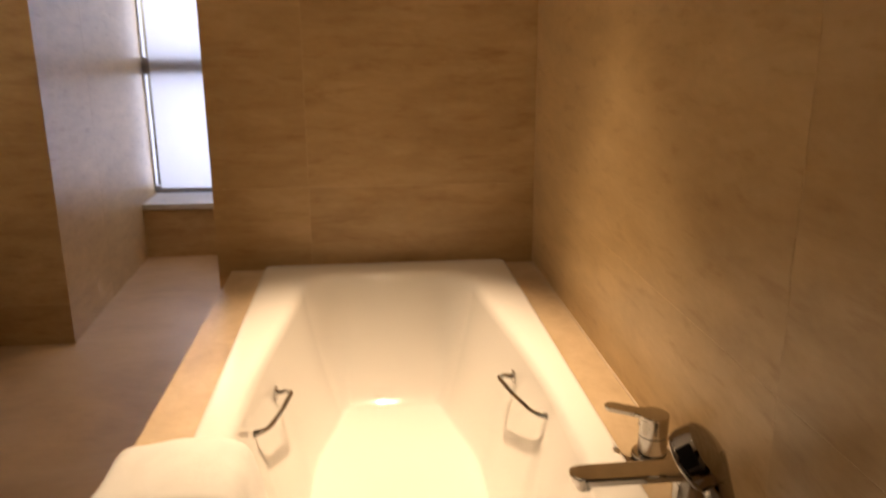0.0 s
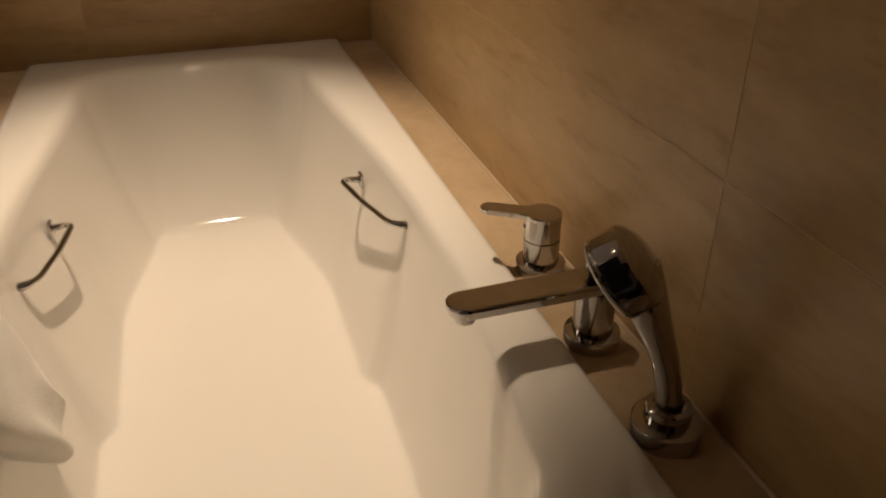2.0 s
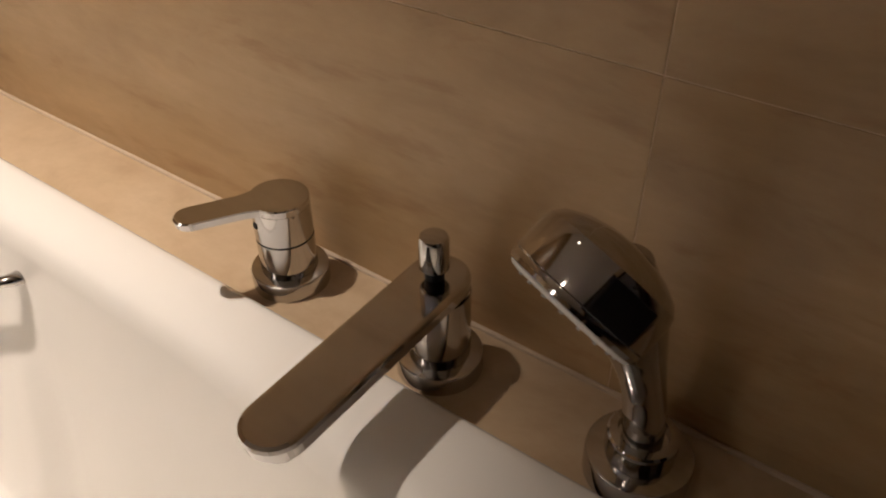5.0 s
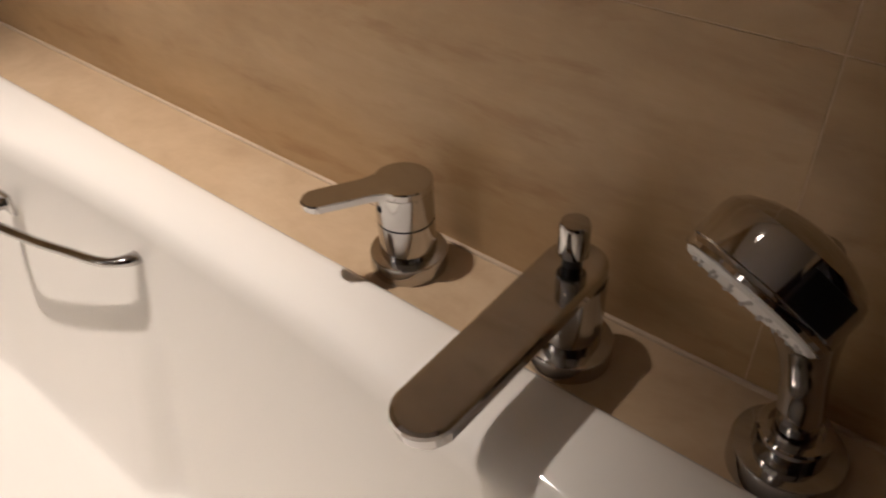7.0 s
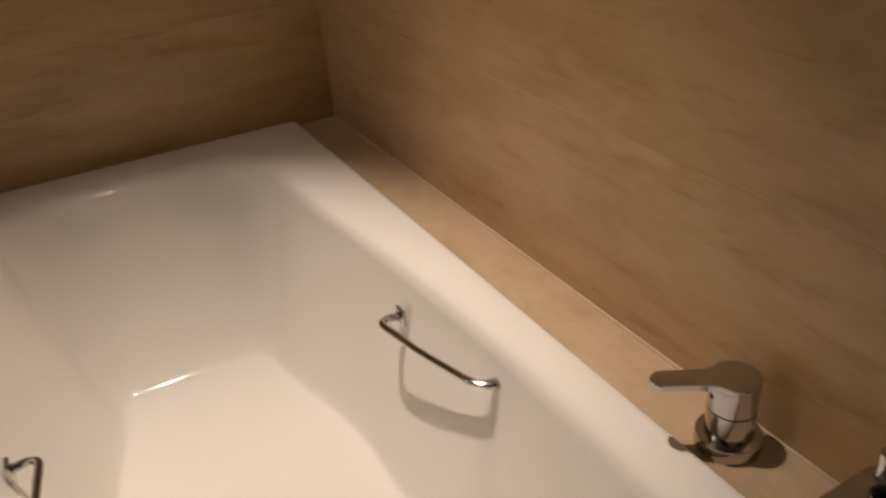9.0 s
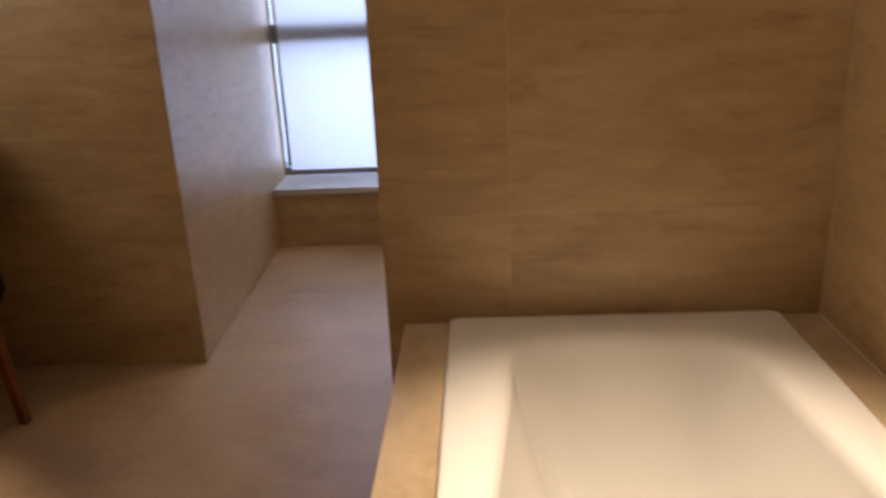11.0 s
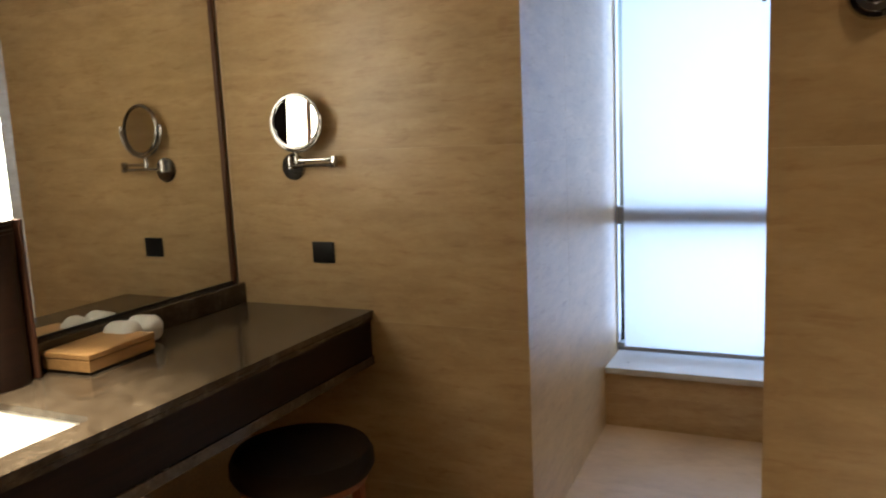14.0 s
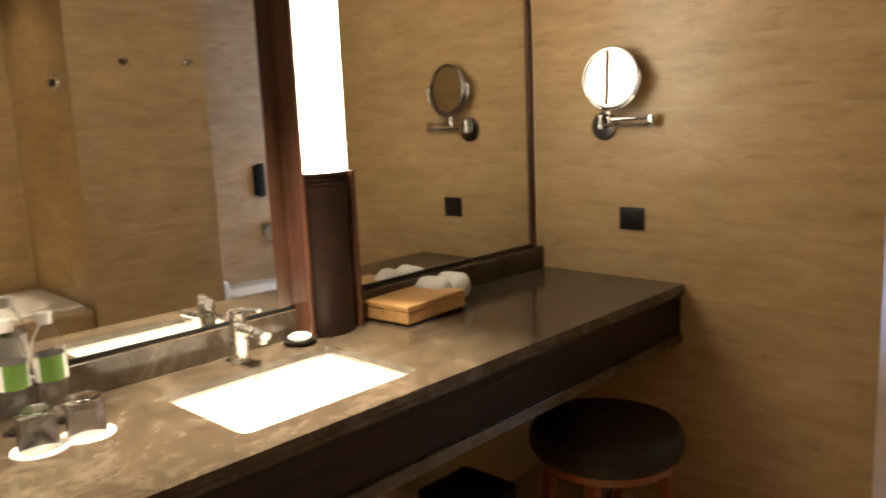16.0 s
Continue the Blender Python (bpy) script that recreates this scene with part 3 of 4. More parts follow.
# ---- fittings on the tiled walls ----
line_box = thing("clothesline_housing", "round chrome clothesline housing fixed to the tiled wall", "clothesline", (-0.712, YT, 1.708))
m = Matrix.Translation((-0.712, YT - 0.0005, 1.708)) @ pose(0, 0, 0, 90)
part("rim", lathe([(0.044, 0.0), (0.044, 0.012), (0.041, 0.018), (0.034, 0.02), (0.031, 0.016), (0.0005, 0.016)], m, 44), CHROME, line_box)
part("knob", lathe([(0.016, 0.016), (0.015, 0.03), (0.018, 0.036), (0.016, 0.042), (0.0005, 0.043)], m, 32), DARK_CHROME, line_box)


def robe_hook(y, z):
    t = thing("robe_hook", "small chrome robe hook on the travertine wall", "hook", (XJ, y, z), "robe hooks")
    mm = Matrix.Translation((XJ - 0.0005, y, z)) @ pose(0, 0, 0, 0, -90)
    part("rosette", lathe([(0.02, 0), (0.02, 0.006), (0.017, 0.009), (0.0005, 0.009)], mm, 28), CHROME, t)
    part("peg", lathe([(0.007, 0.009), (0.006, 0.03), (0.012, 0.036), (0.012, 0.044), (0.0005, 0.046)], mm, 24), CHROME, t)
    return t


robe_hook(0.265, 1.80)
robe_hook(0.60, 1.80)

socket = thing("wall_socket", "square black wall socket plate on beige tiles", "socket", (-2.496, YV, 1.077))
part("plate", box(-2.538, -2.441, YV - 0.009, YV - 0.0005, 1.036, 1.118, 0.003), BLACK, socket)
part("insert", box(-2.528, -2.451, YV - 0.011, YV - 0.0085, 1.046, 1.108, 0.002), BLACK, socket)

# ---- magnifying mirror ----
shav = thing("magnifying_mirror", "round chrome magnifying mirror on a swing arm", "mirror", (-2.600, YV, 1.42))
m = Matrix.Translation((-2.600, YV - 0.0005, 1.408)) @ pose(0, 0, 0, 90)
part("wall_plate", lathe([(0.052, 0), (0.052, 0.007), (0.048, 0.011), (0.0005, 0.012)], m, 40), DARK_CHROME, shav)
part("wall_pivot", lathe([(0.0115, -0.026), (0.0115, 0.024), (0.0005, 0.0245)], Matrix.Translation((-2.600, YV - 0.024, 1.425)), 24), CHROME, shav, angle=24)
part("arm", sweep([Vector((-2.600, YV - 0.026, 1.412)), Vector((-2.408, YV - 0.034, 1.412))], 0.0066, 12), CHROME, shav)
part("arm", sweep([Vector((-2.408, YV - 0.036, 1.433)), Vector((-2.540, YV - 0.055, 1.433))], 0.0066, 12), CHROME, shav)
part("elbow", moved(box(-0.012, 0.012, -0.010, 0.010, -0.022, 0.022, 0.004), Matrix.Translation((-2.398, YV - 0.035, 1.424))), CHROME, shav)
part("head_pivot", lathe([(0.009, -0.016), (0.009, 0.026), (0.0005, 0.0265)], Matrix.Translation((-2.546, YV - 0.058, 1.437)), 24), CHROME, shav, angle=24)
SC = Vector((-2.536, YV - 0.062, 1.577))
SN = Vector((0.089, -0.997, 0.040)).normalized()
sm = Matrix.Translation(SC) @ SN.to_track_quat('Z', 'Y').to_matrix().to_4x4()
arc = [SC + Vector((0.112 * math.cos(radians(a)), 0.0, 0.112 * math.sin(radians(a)))) for a in range(-190, 11, 8)]
part("yoke", sweep(arc, 0.0055, 12, up=(0, 1, 0)), CHROME, shav)
part("mirror_rim", lathe([(0.098, -0.008), (0.104, -0.006), (0.105, 0.004), (0.102, 0.008), (0.1, 0.0085), (0.093, 0.006), (0.0915, 0.002)], sm, 64, caps=False), DARK_CHROME, shav)
part("mirror_back", lathe([(0.098, -0.0078), (0.0005, -0.008)], sm, 48, caps=False), MIRROR, shav, "second mirror face on the back")
bm = lathe([(0.092 * k / 8, 0.001 + 0.00025 * (k / 8) ** 2) for k in range(8, 0, -1)] + [(0.0004, 0.001)], sm, 64, caps=False)
bmesh.ops.recalc_face_normals(bm, faces=bm.faces)
part("mirror_glass", bm, MIRROR, shav, "magnifying mirror glass")

# ---- vanity ----
VY0, VY1 = -2.2, YV - 0.001
SX0, SX1, SY0, SY1 = -2.742, -2.384, -0.684, -0.186
top = thing("vanity_counter", "brown marble vanity counter with dark backsplash", "counter", (-2.6, -0.4, 0.0))


def slab_piece(y0, y1):
    return box(XM + 0.001, XC, y0, y1, ZC - 0.02, ZC)


part("slab", slab_piece(SY1, VY1), MARBLE, top, smooth=False)
part("slab", slab_piece(VY0, SY0), MARBLE, top, smooth=False)
part("slab", box(SX1, XC, SY0, SY1, ZC - 0.02, ZC), MARBLE, top, smooth=False)
part("slab", box(XM + 0.001, SX0, SY0, SY1, ZC - 0.02, ZC), MARBLE, top, smooth=False)
for cx, cy, sx, sy in ((SX0, SY0, 1, 1), (SX1, SY0, -1, 1), (SX1, SY1, -1, -1), (SX0, SY1, 1, -1)):
    r = 0.024
    arc = [(cx + sx * r * (1 - math.cos(a)), cy + sy * r * (1 - math.sin(a))) for a in (math.pi / 2 * k / 6 for k in range(7))]
    part("slab_corner", loft([[Vector((x, y, z)) for x, y in [(cx, cy)] + arc] for z in (ZC - 0.02, ZC)], True, True), MARBLE, top, smooth=False)
part("backsplash", box(XM + 0.0015, XM + 0.042, VY0, VY1, ZC + 0.0005, ZC + 0.082, 0.002, 1), MARBLE, top, "dark polished marble backsplash", smooth=False)
part("front_lip", box(XC - 0.022, XC - 0.0005, VY0, VY1, ZC - 0.038, ZC - 0.0205, 0.002, 1), MARBLE, top, smooth=False)
part("apron", box(XC - 0.03, XC - 0.012, VY0, VY1, 0.684, ZC - 0.039), DARK_WOOD, top, "dark wooden apron under the counter", smooth=False)
part("apron_rail", box(XC - 0.04, XC - 0.004, VY0, VY1, 0.648, 0.683, 0.002), MARBLE, top, "brown stone rail along the apron", smooth=False)
part("underside", box(XM + 0.002, XC - 0.041, VY0, SY0 - 0.06, 0.655, 0.675), DARK_WOOD, top, smooth=False)
part("underside", box(XM + 0.002, XC - 0.041, SY1 + 0.06, VY1, 0.655, 0.675), DARK_WOOD, top, smooth=False)

sink = thing("sink_basin", "white rectangular undermount ceramic basin in the marble counter", "sink", (-2.556, -0.44, 0.7))
e = rounded_rect(SX0 - 0.006, SX1 + 0.006, SY0 - 0.006, SY1 + 0.006, 0.03, ZC - 0.0205)
rings = [rounded_rect(SX0 - 0.02, SX1 + 0.02, SY0 - 0.02, SY1 + 0.02, 0.04, ZC - 0.0205), e]
for inset, z, r in ((0.0, -0.032, 0.035), (0.008, -0.09, 0.04), (0.018, -0.135, 0.05), (0.035, -0.158, 0.06), (0.07, -0.166, 0.06), (0.12, -0.169, 0.04)):
    rings.append(rounded_rect(SX0 + inset, SX1 - inset, SY0 + inset, SY1 - inset, r, ZC + z))
part("bowl", loft(rings, False, True), SINK_WHITE, sink, angle=60)
part("drain", lathe([(0.022, 0.0), (0.021, 0.003), (0.0005, 0.003)], Matrix.Translation((-2.556, -0.44, ZC - 0.1685)), 32), CHROME, sink, "chrome drain")

tap = thing("basin_mixer", "chrome basin mixer tap with a side lever", "mixer tap", (-2.818, -0.417, ZC))
tm = Matrix.Translation((-2.818, -0.417, ZC))
part("flange", lathe([(0.0265, 0), (0.0265, 0.004), (0.0255, 0.005), (0.0005, 0.005)], tm, 40), SATIN_CHROME, tap, angle=24)
part("body", lathe([(0.0225, 0.0052), (0.0225, 0.112), (0.0005, 0.1122)], tm, 44), SATIN_CHROME, tap, angle=24)
part("seam", lathe([(0.0215, 0.1123), (0.0215, 0.1140)], tm, 40), BLACK, tap, "thin black seam")
part("cap", lathe([(0.0225, 0.1141), (0.0225, 0.1330), (0.0005, 0.1332)], tm, 44), SATIN_CHROME, tap, angle=24)
part("spout", sweep([Vector((-2.800, -0.417, ZC + 0.093)), Vector((-2.745, -0.417, ZC + 0.091)), Vector((-2.690, -0.417, ZC + 0.088))], lambda t: 0.0165 - 0.002 * t, 22, flat=0.72), SATIN_CHROME, tap, angle=24)
part("aerator", lathe([(0.0105, -0.012), (0.0115, -0.010), (0.0115, 0.004)], Matrix.Translation((-2.704, -0.417, ZC + 0.080)), 28), SATIN_CHROME, tap, angle=24)
part("lever", moved(paddle(0.082, 0.0225, 0.0215, 0.0062), Matrix.Translation((-2.818, -0.417, ZC + 0.1398)) @ pose(0, 0, 0, 0, -4, 18)), SATIN_CHROME, tap, smooth=False)

# ---- mirror and lamp column ----
LY0, LY1 = -0.188, 0.005
for y0, y1 in ((LY1 + 0.002, YV - 0.032), (VY0, LY0 - 0.002)):
    mir = thing("vanity_mirror", "large frameless wall mirror above the marble backsplash", "mirror", (XM, (y0 + y1) / 2, 0.95), "vanity mirrors")
    left = y1 < LY1
    tilt = Matrix.Translation((XM + 0.033, LY0, 0)) @ pose(0, 0, 0, 0, 0, -0.9) @ Matrix.Translation((-XM, -LY0, 0)) if left else Matrix()
    part("glass", moved(box(XM - 0.005, XM, y0, y1, 0.953, 2.2), tilt), MIRROR, mir, smooth=False)
    part("bottom_trim", moved(box(XM - 0.005, XM + 0.005, y0, y1, 0.9425, 0.9525), tilt), BLACK, mir, smooth=False)
    part("backing", moved(box(XM - 0.0085, XM - 0.0055, y0, y1, 0.945, 2.2), tilt), BLACK, mir, smooth=False)
    if y0 > LY0:
        part("side_trim", box(XM - 0.006, XM + 0.008, y1 + 0.001, YV - 0.012, 0.9425, 2.2, 0.002), RED_WOOD, mir, "dark wooden edge strip", smooth=False)

lamp = thing("column_lamp", "wooden wall column lamp with a glowing white half-round shade", "wall lamp", (XM, -0.1, ZC))
part("column", box(XM + 0.0655, XM + 0.074, LY0 + 0.0125, LY1 - 0.0125, ZC + 0.083, 2.25, 0.002), RED_WOOD, lamp, smooth=False)
for y0, y1, z1 in ((LY0, LY0 + 0.012, 2.25), (LY1 - 0.012, LY1, 1.328)):
    part("cheek", box(XM + 0.043, XM + 0.116, y0, y1, ZC + 0.001, z1, 0.003), RED_WOOD, lamp, smooth=False)
    part("cheek_back", box(XM + 0.006, XM + 0.0425, y0, y1, ZC + 0.0985, z1, 0.001), RED_WOOD, lamp, smooth=False)
part("side_shade", box(XM + 0.014, XM + 0.074, LY1 - 0.0115, LY1 - 0.001, 1.33, 2.2, 0.002), TUBE, lamp, "glowing opal side of the shade", smooth=False)
part("column_back", box(XM - 0.004, XM + 0.065, LY0 + 0.0125, LY1 - 0.0125, ZC + 0.083, 2.25, 0.002), RED_WOOD, lamp, smooth=False)


def half_round(r, z0, z1, depth=1.0, seg=28):
    pts = [(math.cos(a), math.sin(a)) for a in (-math.pi / 2 + math.pi * i / seg for i in range(seg + 1))]
    return loft([[Vector((XM + 0.0745 + r * depth * c, -0.0915 + r * s, z)) for c, s in pts] for z in (z0, z1)], True, True)


part("shade", half_round(0.085, 1.33, 2.2, 0.75), TUBE, lamp, "glowing opal shade", angle=30)
part("base", half_round(0.083, ZC + 0.001, 1.292, 0.78), DARK_WOOD, lamp, "dark wooden half-round base", angle=30)
for z in (1.293, 1.306, 1.319):
    part("ring", half_round(0.0835 - 0.0015 * (1.3 < z < 1.31), z, z + 0.0095, 0.79), DARK_WOOD, lamp, angle=30)

# ---- things on the counter ----
BX = Matrix.Translation((-2.781, 0.193, ZC)) @ pose(0, 0, 0, 0, 0, 4)
bx = thing("tissue_box", "bamboo lidded box with a black base on the counter", "box", (-2.781, 0.193, ZC))
part("base", moved(box(-0.088, 0.088, -0.132, 0.132, 0.0005, 0.009), BX), BLACK, bx, smooth=False)
part("body", moved(box(-0.092, 0.092, -0.136, 0.136, 0.009, 0.044, 0.002), BX), BAMBOO, bx, smooth=False)
part("lid", moved(box(-0.093, 0.093, -0.137, 0.137, 0.0448, 0.062, 0.003), BX), BAMBOO, bx, smooth=False)


def rolled_towel(x, y, z, length, r, turn):
    t = thing("rolled_towel", "rolled white terry face towel beside the bamboo box", "towel", (x, y, z), "rolled towels")
    rg = []
    for i in range(17):
        u = i / 16
        rr = r * (0.55 + 0.45 * math.sin(math.pi * min(1, max(0, u * 4 if u < 0.25 else (1 - u) * 4 if u > 0.75 else 1)) / 2))
        ring = []
        for k in range(28):
            a = 2 * math.pi * k / 28
            q = rr * (1 + 0.05 * math.sin(3 * a + i * 0.3) + (0.06 if 0 < k < 6 else 0))
            ring.append(Matrix.Translation((x, y, z + r)) @ pose(0, 0, 0, 0, 0, turn) @ Vector(((u - 0.5) * length, q * math.cos(a), q * 0.95 * math.sin(a))))
        rg.append(ring)
    part("roll", loft(rg, True, True), TOWEL, t, angle=70)
    return t


rolled_towel(-2.822, 0.322, ZC + 0.001, 0.12, 0.047, 4)
rolled_towel(-2.822, 0.414, ZC + 0.001, 0.12, 0.046, -5)

dish = thing("soap_dish", "round black soap dish beside the tap", "soap dish", (-2.82, -0.223, ZC))
part("bowl", lathe([(0.03, 0.0005), (0.043, 0.006), (0.047, 0.016), (0.045, 0.017), (0.03, 0.009), (0.0005, 0.008)], Matrix.Translation((-2.82, -0.223, ZC)), 40), BLACK, dish)
soap = thing("soap", "white oval bar of soap in the black dish", "soap", (-2.82, -0.223, ZC + 0.01))
part("bar", lathe([(0.0005, 0.009), (0.022, 0.0105), (0.032, 0.016), (0.032, 0.022), (0.024, 0.028), (0.0005, 0.03)], Matrix.Translation((-2.82, -0.223, ZC)), 36), CAP_WHITE, soap)


def tumbler(x, y):
    c = thing("paper_coaster", "round white paper coaster with a pale ring", "coaster", (x, y, ZC), "coasters")
    part("disc", lathe([(0.054, 0.0006), (0.054, 0.002), (0.0005, 0.0022)], Matrix.Translation((x, y, ZC)), 40), PAPER, c)
    t = thing("glass_tumbler", "clear glass tumbler standing upside down on its coaster", "glass", (x, y, ZC + 0.0025), "tumblers")
    bm = lathe([(0.0005, 0.076), (0.026, 0.0755), (0.031, 0.071), (0.0335, 0.062), (0.0375, 0.004), (0.0385, 0.0026), (0.0395, 0.0032), (0.0365, 0.064), (0.0345, 0.076), (0.030, 0.084), (0.0005, 0.086)], Matrix.Translation((x, y, ZC)), 48, caps=False)
    bmesh.ops.recalc_face_normals(bm, faces=bm.faces)
    part("glass_body", bm, CLEAR_GLASS, t)


tumbler(-2.650, -0.884)
tumbler(-2.652, -0.976)


def bottle(x, y, turn):
    t = thing("water_bottle", "clear plastic water bottle with green and white label and white cap", "bottle", (x, y, ZC), "water bottles")
    mm = Matrix.Translation((x, y, ZC))
    outer = [(0.0005, 0.003), (0.023, 0.001), (0.031, 0.006), (0.0325, 0.012), (0.0325, 0.03), (0.031, 0.034), (0.0325, 0.038), (0.0325, 0.060), (0.031, 0.064), (0.0325, 0.068), (0.0325, 0.165), (0.030, 0.182), (0.018, 0.207), (0.0135, 0.213), (0.0135, 0.222)]
    inner = [(max(0.0004, r - 0.0006), z + (0.0008 if z < 0.01 else 0)) for r, z in reversed(outer)]
    part("bottle_body", lathe(outer + inner, mm, 40, caps=False), PLASTIC, t)
    for name, a0, a1, mat in (("green_label", -44, 46, LABEL_GREEN), ("white_label", 46.5, 315.5, PAPER)):
        pts = [radians(turn + a0 + (a1 - a0) * i / 24) for i in range(25)]
        part(name, loft([[mm @ Vector((r * math.cos(a), r * math.sin(a), z)) for a in pts] for r, z in ((0.0330, 0.098), (0.0330, 0.152))], closed=False), mat, t)
    part("cap", lathe([(0.0155, 0.217), (0.0155, 0.240), (0.014, 0.242), (0.0005, 0.242)], mm, 28), CAP_WHITE, t, "white screw cap")


bottle(-2.780, -0.895, -12)
bottle(-2.782, -0.970, -2)

# ---- stool and bin under the counter ----
CX, CY = -2.322, 0.560
stool = thing("round_stool", "round dark leather stool on orange-brown wooden legs", "stool", (CX, CY, 0))
part("seat", lathe([(0.0005, 0.405), (0.205, 0.405), (0.230, 0.411), (0.242, 0.432), (0.240, 0.465), (0.226, 0.490), (0.17, 0.505), (0.08, 0.511), (0.0005, 0.512)], Matrix.Translation((CX, CY, 0)), 56), LEATHER, stool)
part("seat_ring", lathe([(0.20, 0.38), (0.215, 0.38), (0.218, 0.404), (0.2, 0.404)], Matrix.Translation((CX, CY, 0)), 48, caps=False), LEG_WOOD, stool)
for a in (20, 110, 200, 290):
    c, s = math.cos(radians(a)), math.sin(radians(a))
    rg = [[Vector((CX + c * q + dx * w, CY + s * q + dy * w, z)) for dx, dy in ((-1, -1), (1, -1), (1, 1), (-1, 1))] for q, z, w in ((0.215, 0.0, 0.013), (0.19, 0.25, 0.016), (0.18, 0.404, 0.018))]
    part("leg", loft(rg, True, True), LEG_WOOD, stool, smooth=False)
for a in (20, 110):
    c, s = math.cos(radians(a)), math.sin(radians(a))
    part("stretcher", sweep([Vector((CX - c * 0.19, CY - s * 0.19, 0.18 + a * 0.0003)), Vector((CX + c * 0.19, CY + s * 0.19, 0.18 + a * 0.0003))], 0.009, 10), LEG_WOOD, stool)

wbin = thing("waste_bin", "dark rectangular waste bin under the counter", "waste bin", (-2.62, 0.24, 0))
rg = [rounded_rect(-2.75 + k, -2.52 - k, 0.12 + k, 0.36 - k, 0.02, z, 4, 3) for k, z in ((0.02, 0.0), (0.0, 0.292), (0.002, 0.3), (0.012, 0.3), (0.016, 0.27))]
part("body", loft(rg, True, True), BLACK, wbin, angle=50)

# ---- toilet recess behind the tub ----
toilet = thing("toilet", "white ceramic toilet with closed lid beside the wall phone", "toilet", (-0.42, 1.0, 0))


def oval(cx, y0, y1, half, z, n=36):
    """An outline, blunt at y0 and round at y1."""
    out = []
    for i in range(n):
        a = 2 * math.pi * i / n
        s = math.sin(a)
        yy = (y0 + y1) / 2 + (y1 - y0) / 2 * s
        ww = half * abs(math.cos(a)) ** (0.55 if s < 0 else 0.9)
        out.append(Vector((cx + ww * (1 if math.cos(a) > 0 else -1), yy, z)))
    return out


part("bowl", loft([oval(-0.42, 0.72, 1.22, 0.11, 0.0), oval(-0.42, 0.72, 1.22, 0.11, 0.12), oval(-0.42, 0.72, 1.33, 0.16, 0.28), oval(-0.42, 0.72, 1.38, 0.185, 0.38), oval(-0.42, 0.72, 1.38, 0.185, 0.40)], True, True), SINK_WHITE, toilet, angle=60)
part("seat", loft([oval(-0.42, 0.90, 1.40, 0.19, 0.402), oval(-0.42, 0.90, 1.405, 0.195, 0.412), oval(-0.42, 0.90, 1.40, 0.19, 0.42)], True, True), SINK_WHITE, toilet, angle=60)
part("lid", loft([oval(-0.42, 0.90, 1.40, 0.188, 0.424), oval(-0.42, 0.90, 1.405, 0.193, 0.434), oval(-0.42, 0.90, 1.385, 0.18, 0.446)], True, True), SINK_WHITE, toilet, angle=60)
part("tank", box(-0.6, -0.24, 0.712, 0.885, 0.40, 0.55, 0.02, 3), SINK_WHITE, toilet, angle=50)

phone = thing("wall_phone", "black wall-mounted telephone handset on the tiled wall", "telephone", (XE, 1.49, 1.07))
part("cradle", box(XE - 0.03, XE - 0.001, 1.455, 1.53, 0.98, 1.19, 0.008), BLACK, phone)
part("handset", box(XE - 0.06, XE - 0.031, 1.465, 1.52, 0.97, 1.2, 0.012, 3), BLACK, phone)
roll = thing("paper_holder", "chrome toilet paper holder with a white roll", "paper holder", (XE, 1.57, 0.76))
part("cover", box(XE - 0.12, XE - 0.001, 1.49, 1.64, 0.775, 0.79, 0.003), CHROME, roll)
part("back", box(XE - 0.008, XE - 0.001, 1.49, 1.64, 0.7, 0.774, 0.002), CHROME, roll)
part("paper", sweep([Vector((XE - 0.064, 1.51, 0.715)), Vector((XE - 0.064, 1.62, 0.715))], 0.05, 30), PAPER, roll)

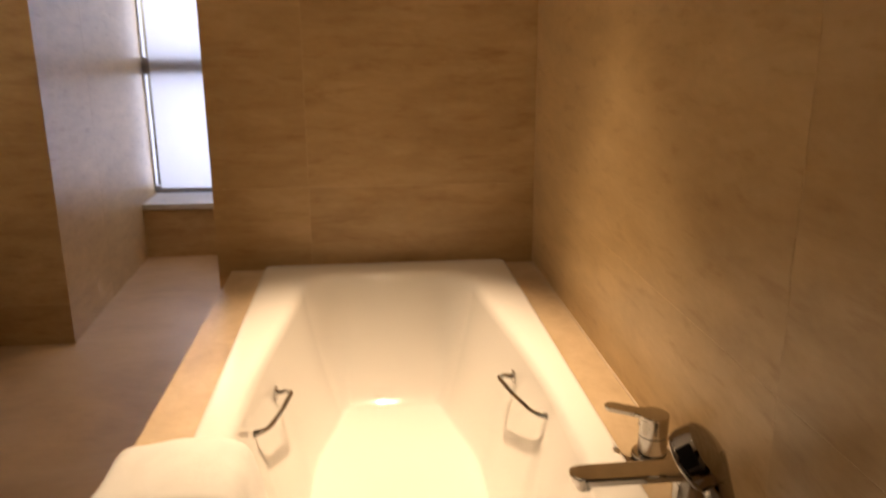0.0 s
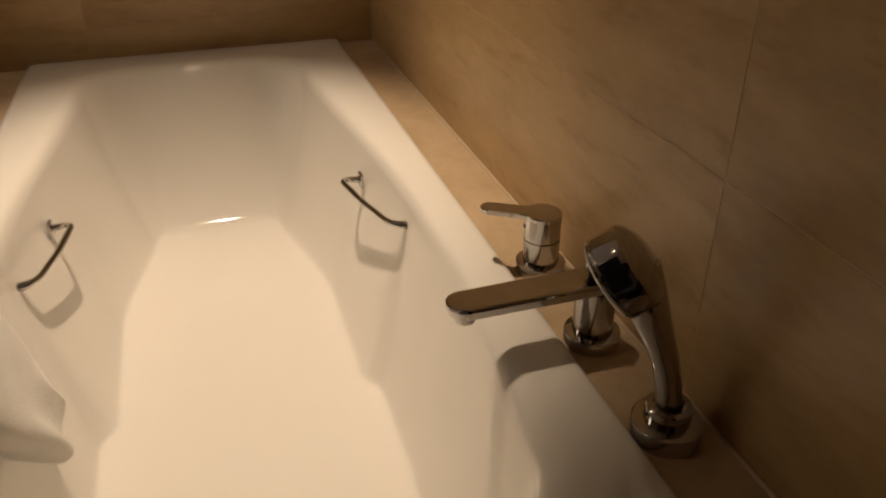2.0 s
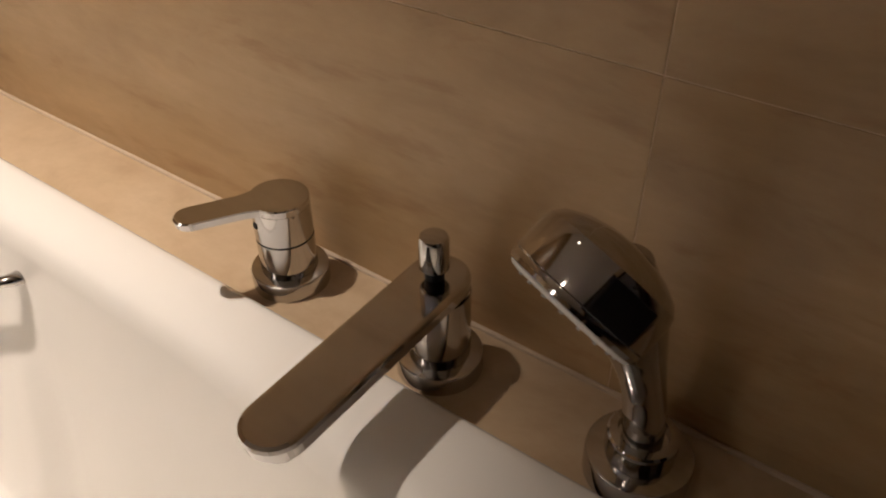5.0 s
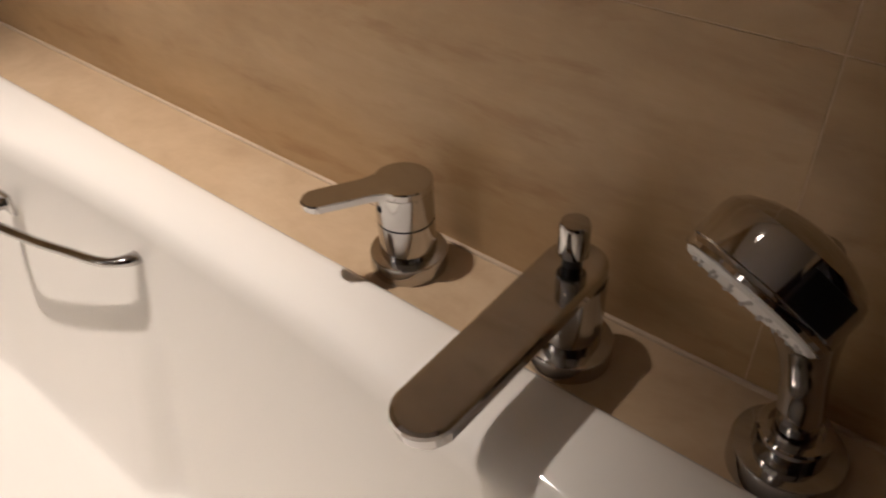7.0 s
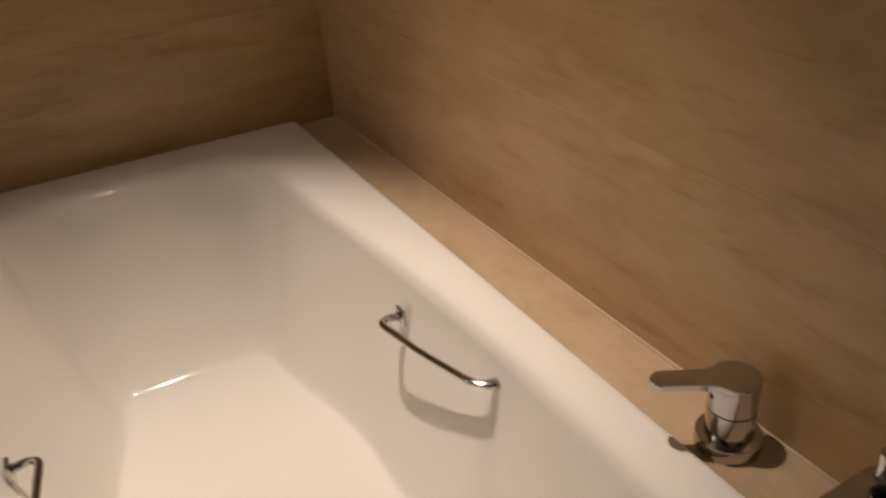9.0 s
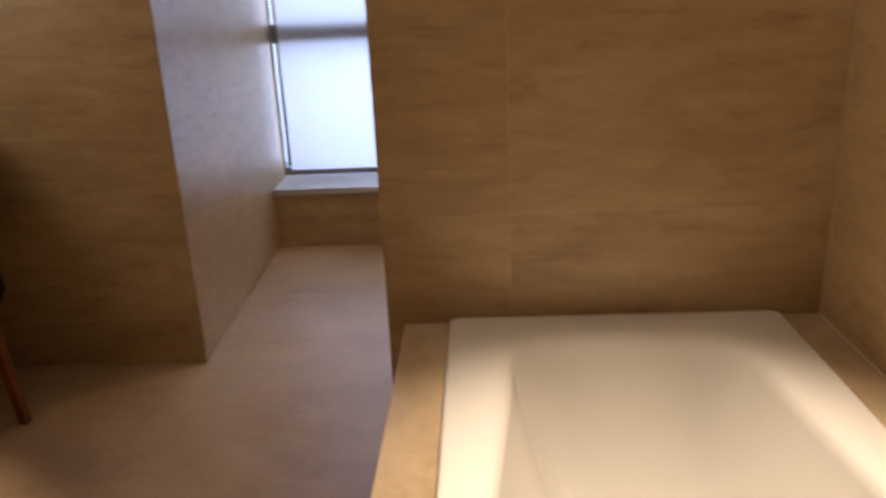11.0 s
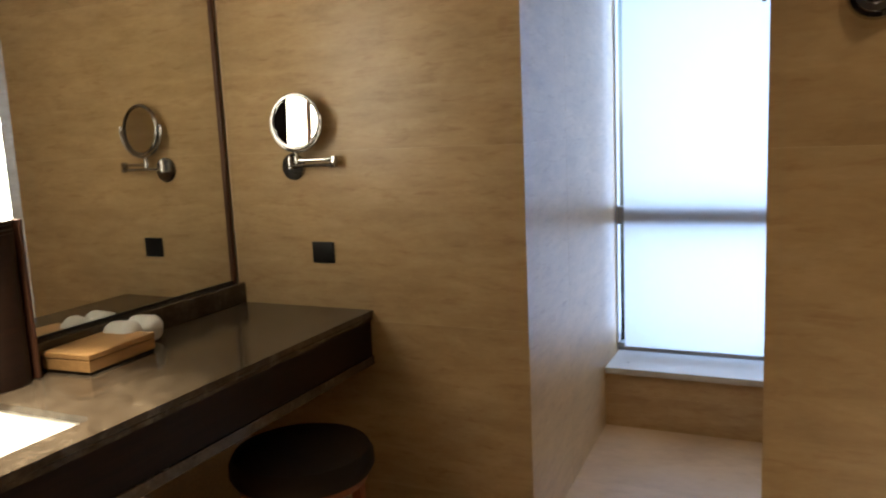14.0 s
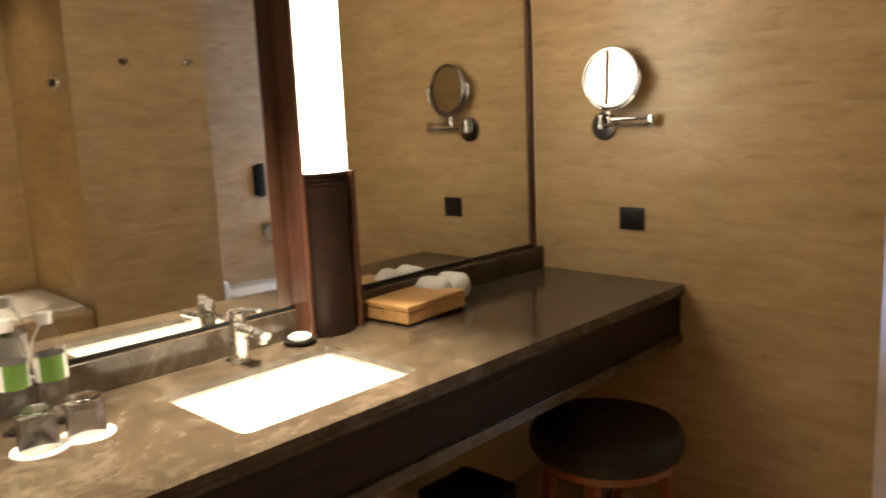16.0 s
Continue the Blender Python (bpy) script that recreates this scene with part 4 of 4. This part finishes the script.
# ---- open door by the tub ----
hinge, edge_p = Vector((-0.03, YN + 0.03, 0)), Vector((-0.17, -1.72, 0))
d = (edge_p - hinge).normalized()
ang = math.degrees(math.atan2(d.y, d.x))
dm = Matrix.Translation(hinge) @ pose(0, 0, 0, 0, 0, ang)
door = thing("door_1", "open dark wooden door with a brushed metal lever", "door", tuple(hinge), kind="structure")
L = (edge_p - hinge).length
part("leaf", moved(box(0.0, L, -0.044, 0.0, 0.008, 2.06, 0.003), dm), DARK_WOOD, door, smooth=False)
part("rosette", moved(lathe([(0.026, 0), (0.026, 0.006), (0.0005, 0.008)], Matrix.Translation((L - 0.06, 0.0005, 0.965)) @ pose(0, 0, 0, -90), 28), dm), CHROME, door)
part("lever", moved(sweep(smooth_path([(L - 0.06, 0.006, 0.965), (L - 0.06, 0.05, 0.965), (L - 0.075, 0.06, 0.965), (L - 0.17, 0.06, 0.965)]), 0.0095, 14), dm), CHROME, door)
frame_ob = setting("door_frame", box(-0.978, -0.955, YN - 0.1, YN + 0.012, 0, 2.099), DARK_WOOD, "dark wooden door frame", "door frame")
part("jamb", box(-0.0245, -0.002, YN - 0.1, YN + 0.012, 0, 2.099), DARK_WOOD, frame_ob, smooth=False)
part("head", box(-0.9545, -0.025, YN - 0.1, YN + 0.012, 2.075, 2.099), DARK_WOOD, frame_ob, smooth=False)

# ---- ceiling downlights ----
# the fitting in mid-room is made up to go with the fill spot
for x, y in (TUB_LAMP, SINK_LAMP, SHELF_LAMP, ROOM_FILL, RECESS_LAMP):
    dl = thing("downlight", "round recessed ceiling downlight with a warm glow", "downlight", (x, y, CEIL), "downlights")
    part("trim_ring", lathe([(0.034, -0.001), (0.036, -0.006), (0.046, -0.005), (0.048, -0.0005)], Matrix.Translation((x, y, CEIL)), 36, caps=False), CHROME, dl)
    part("diffuser", lathe([(0.0335, -0.0005), (0.0335, -0.003), (0.0005, -0.003)], Matrix.Translation((x, y, CEIL)), 32), DOWNLIGHT, dl, "glowing lamp glass")

# ---- wall tiles ----
tiles(w_east, 'x', XE, -1, YN, YS, [-1.312, -0.02, 0.62, 1.85])
tiles(w_tub, 'y', YT, -1, XJ, XE - 0.0005, [-0.617])
tiles(w_tub, 'y', YB, 1, XJ, XE - 0.0005, [-0.617])
tiles(w_tub, 'x', XJ, -1, YT + T + 0.0005, YB - T - 0.0005, [])
tiles(w_vanity, 'y', YV, -1, XM + 0.0125, XP, [])
tiles(w_vanity, 'x', XP, 1, YV + T + 0.0005, 2.66, [1.6], turned=SLANT)
tiles(w_low, 'y', YS, -1, XP - 0.044, XE - 0.0005, [-0.6], z1=0.27)
tiles(w_west, 'x', XM - 0.002, 1, YN, VY0 - 0.01, [])
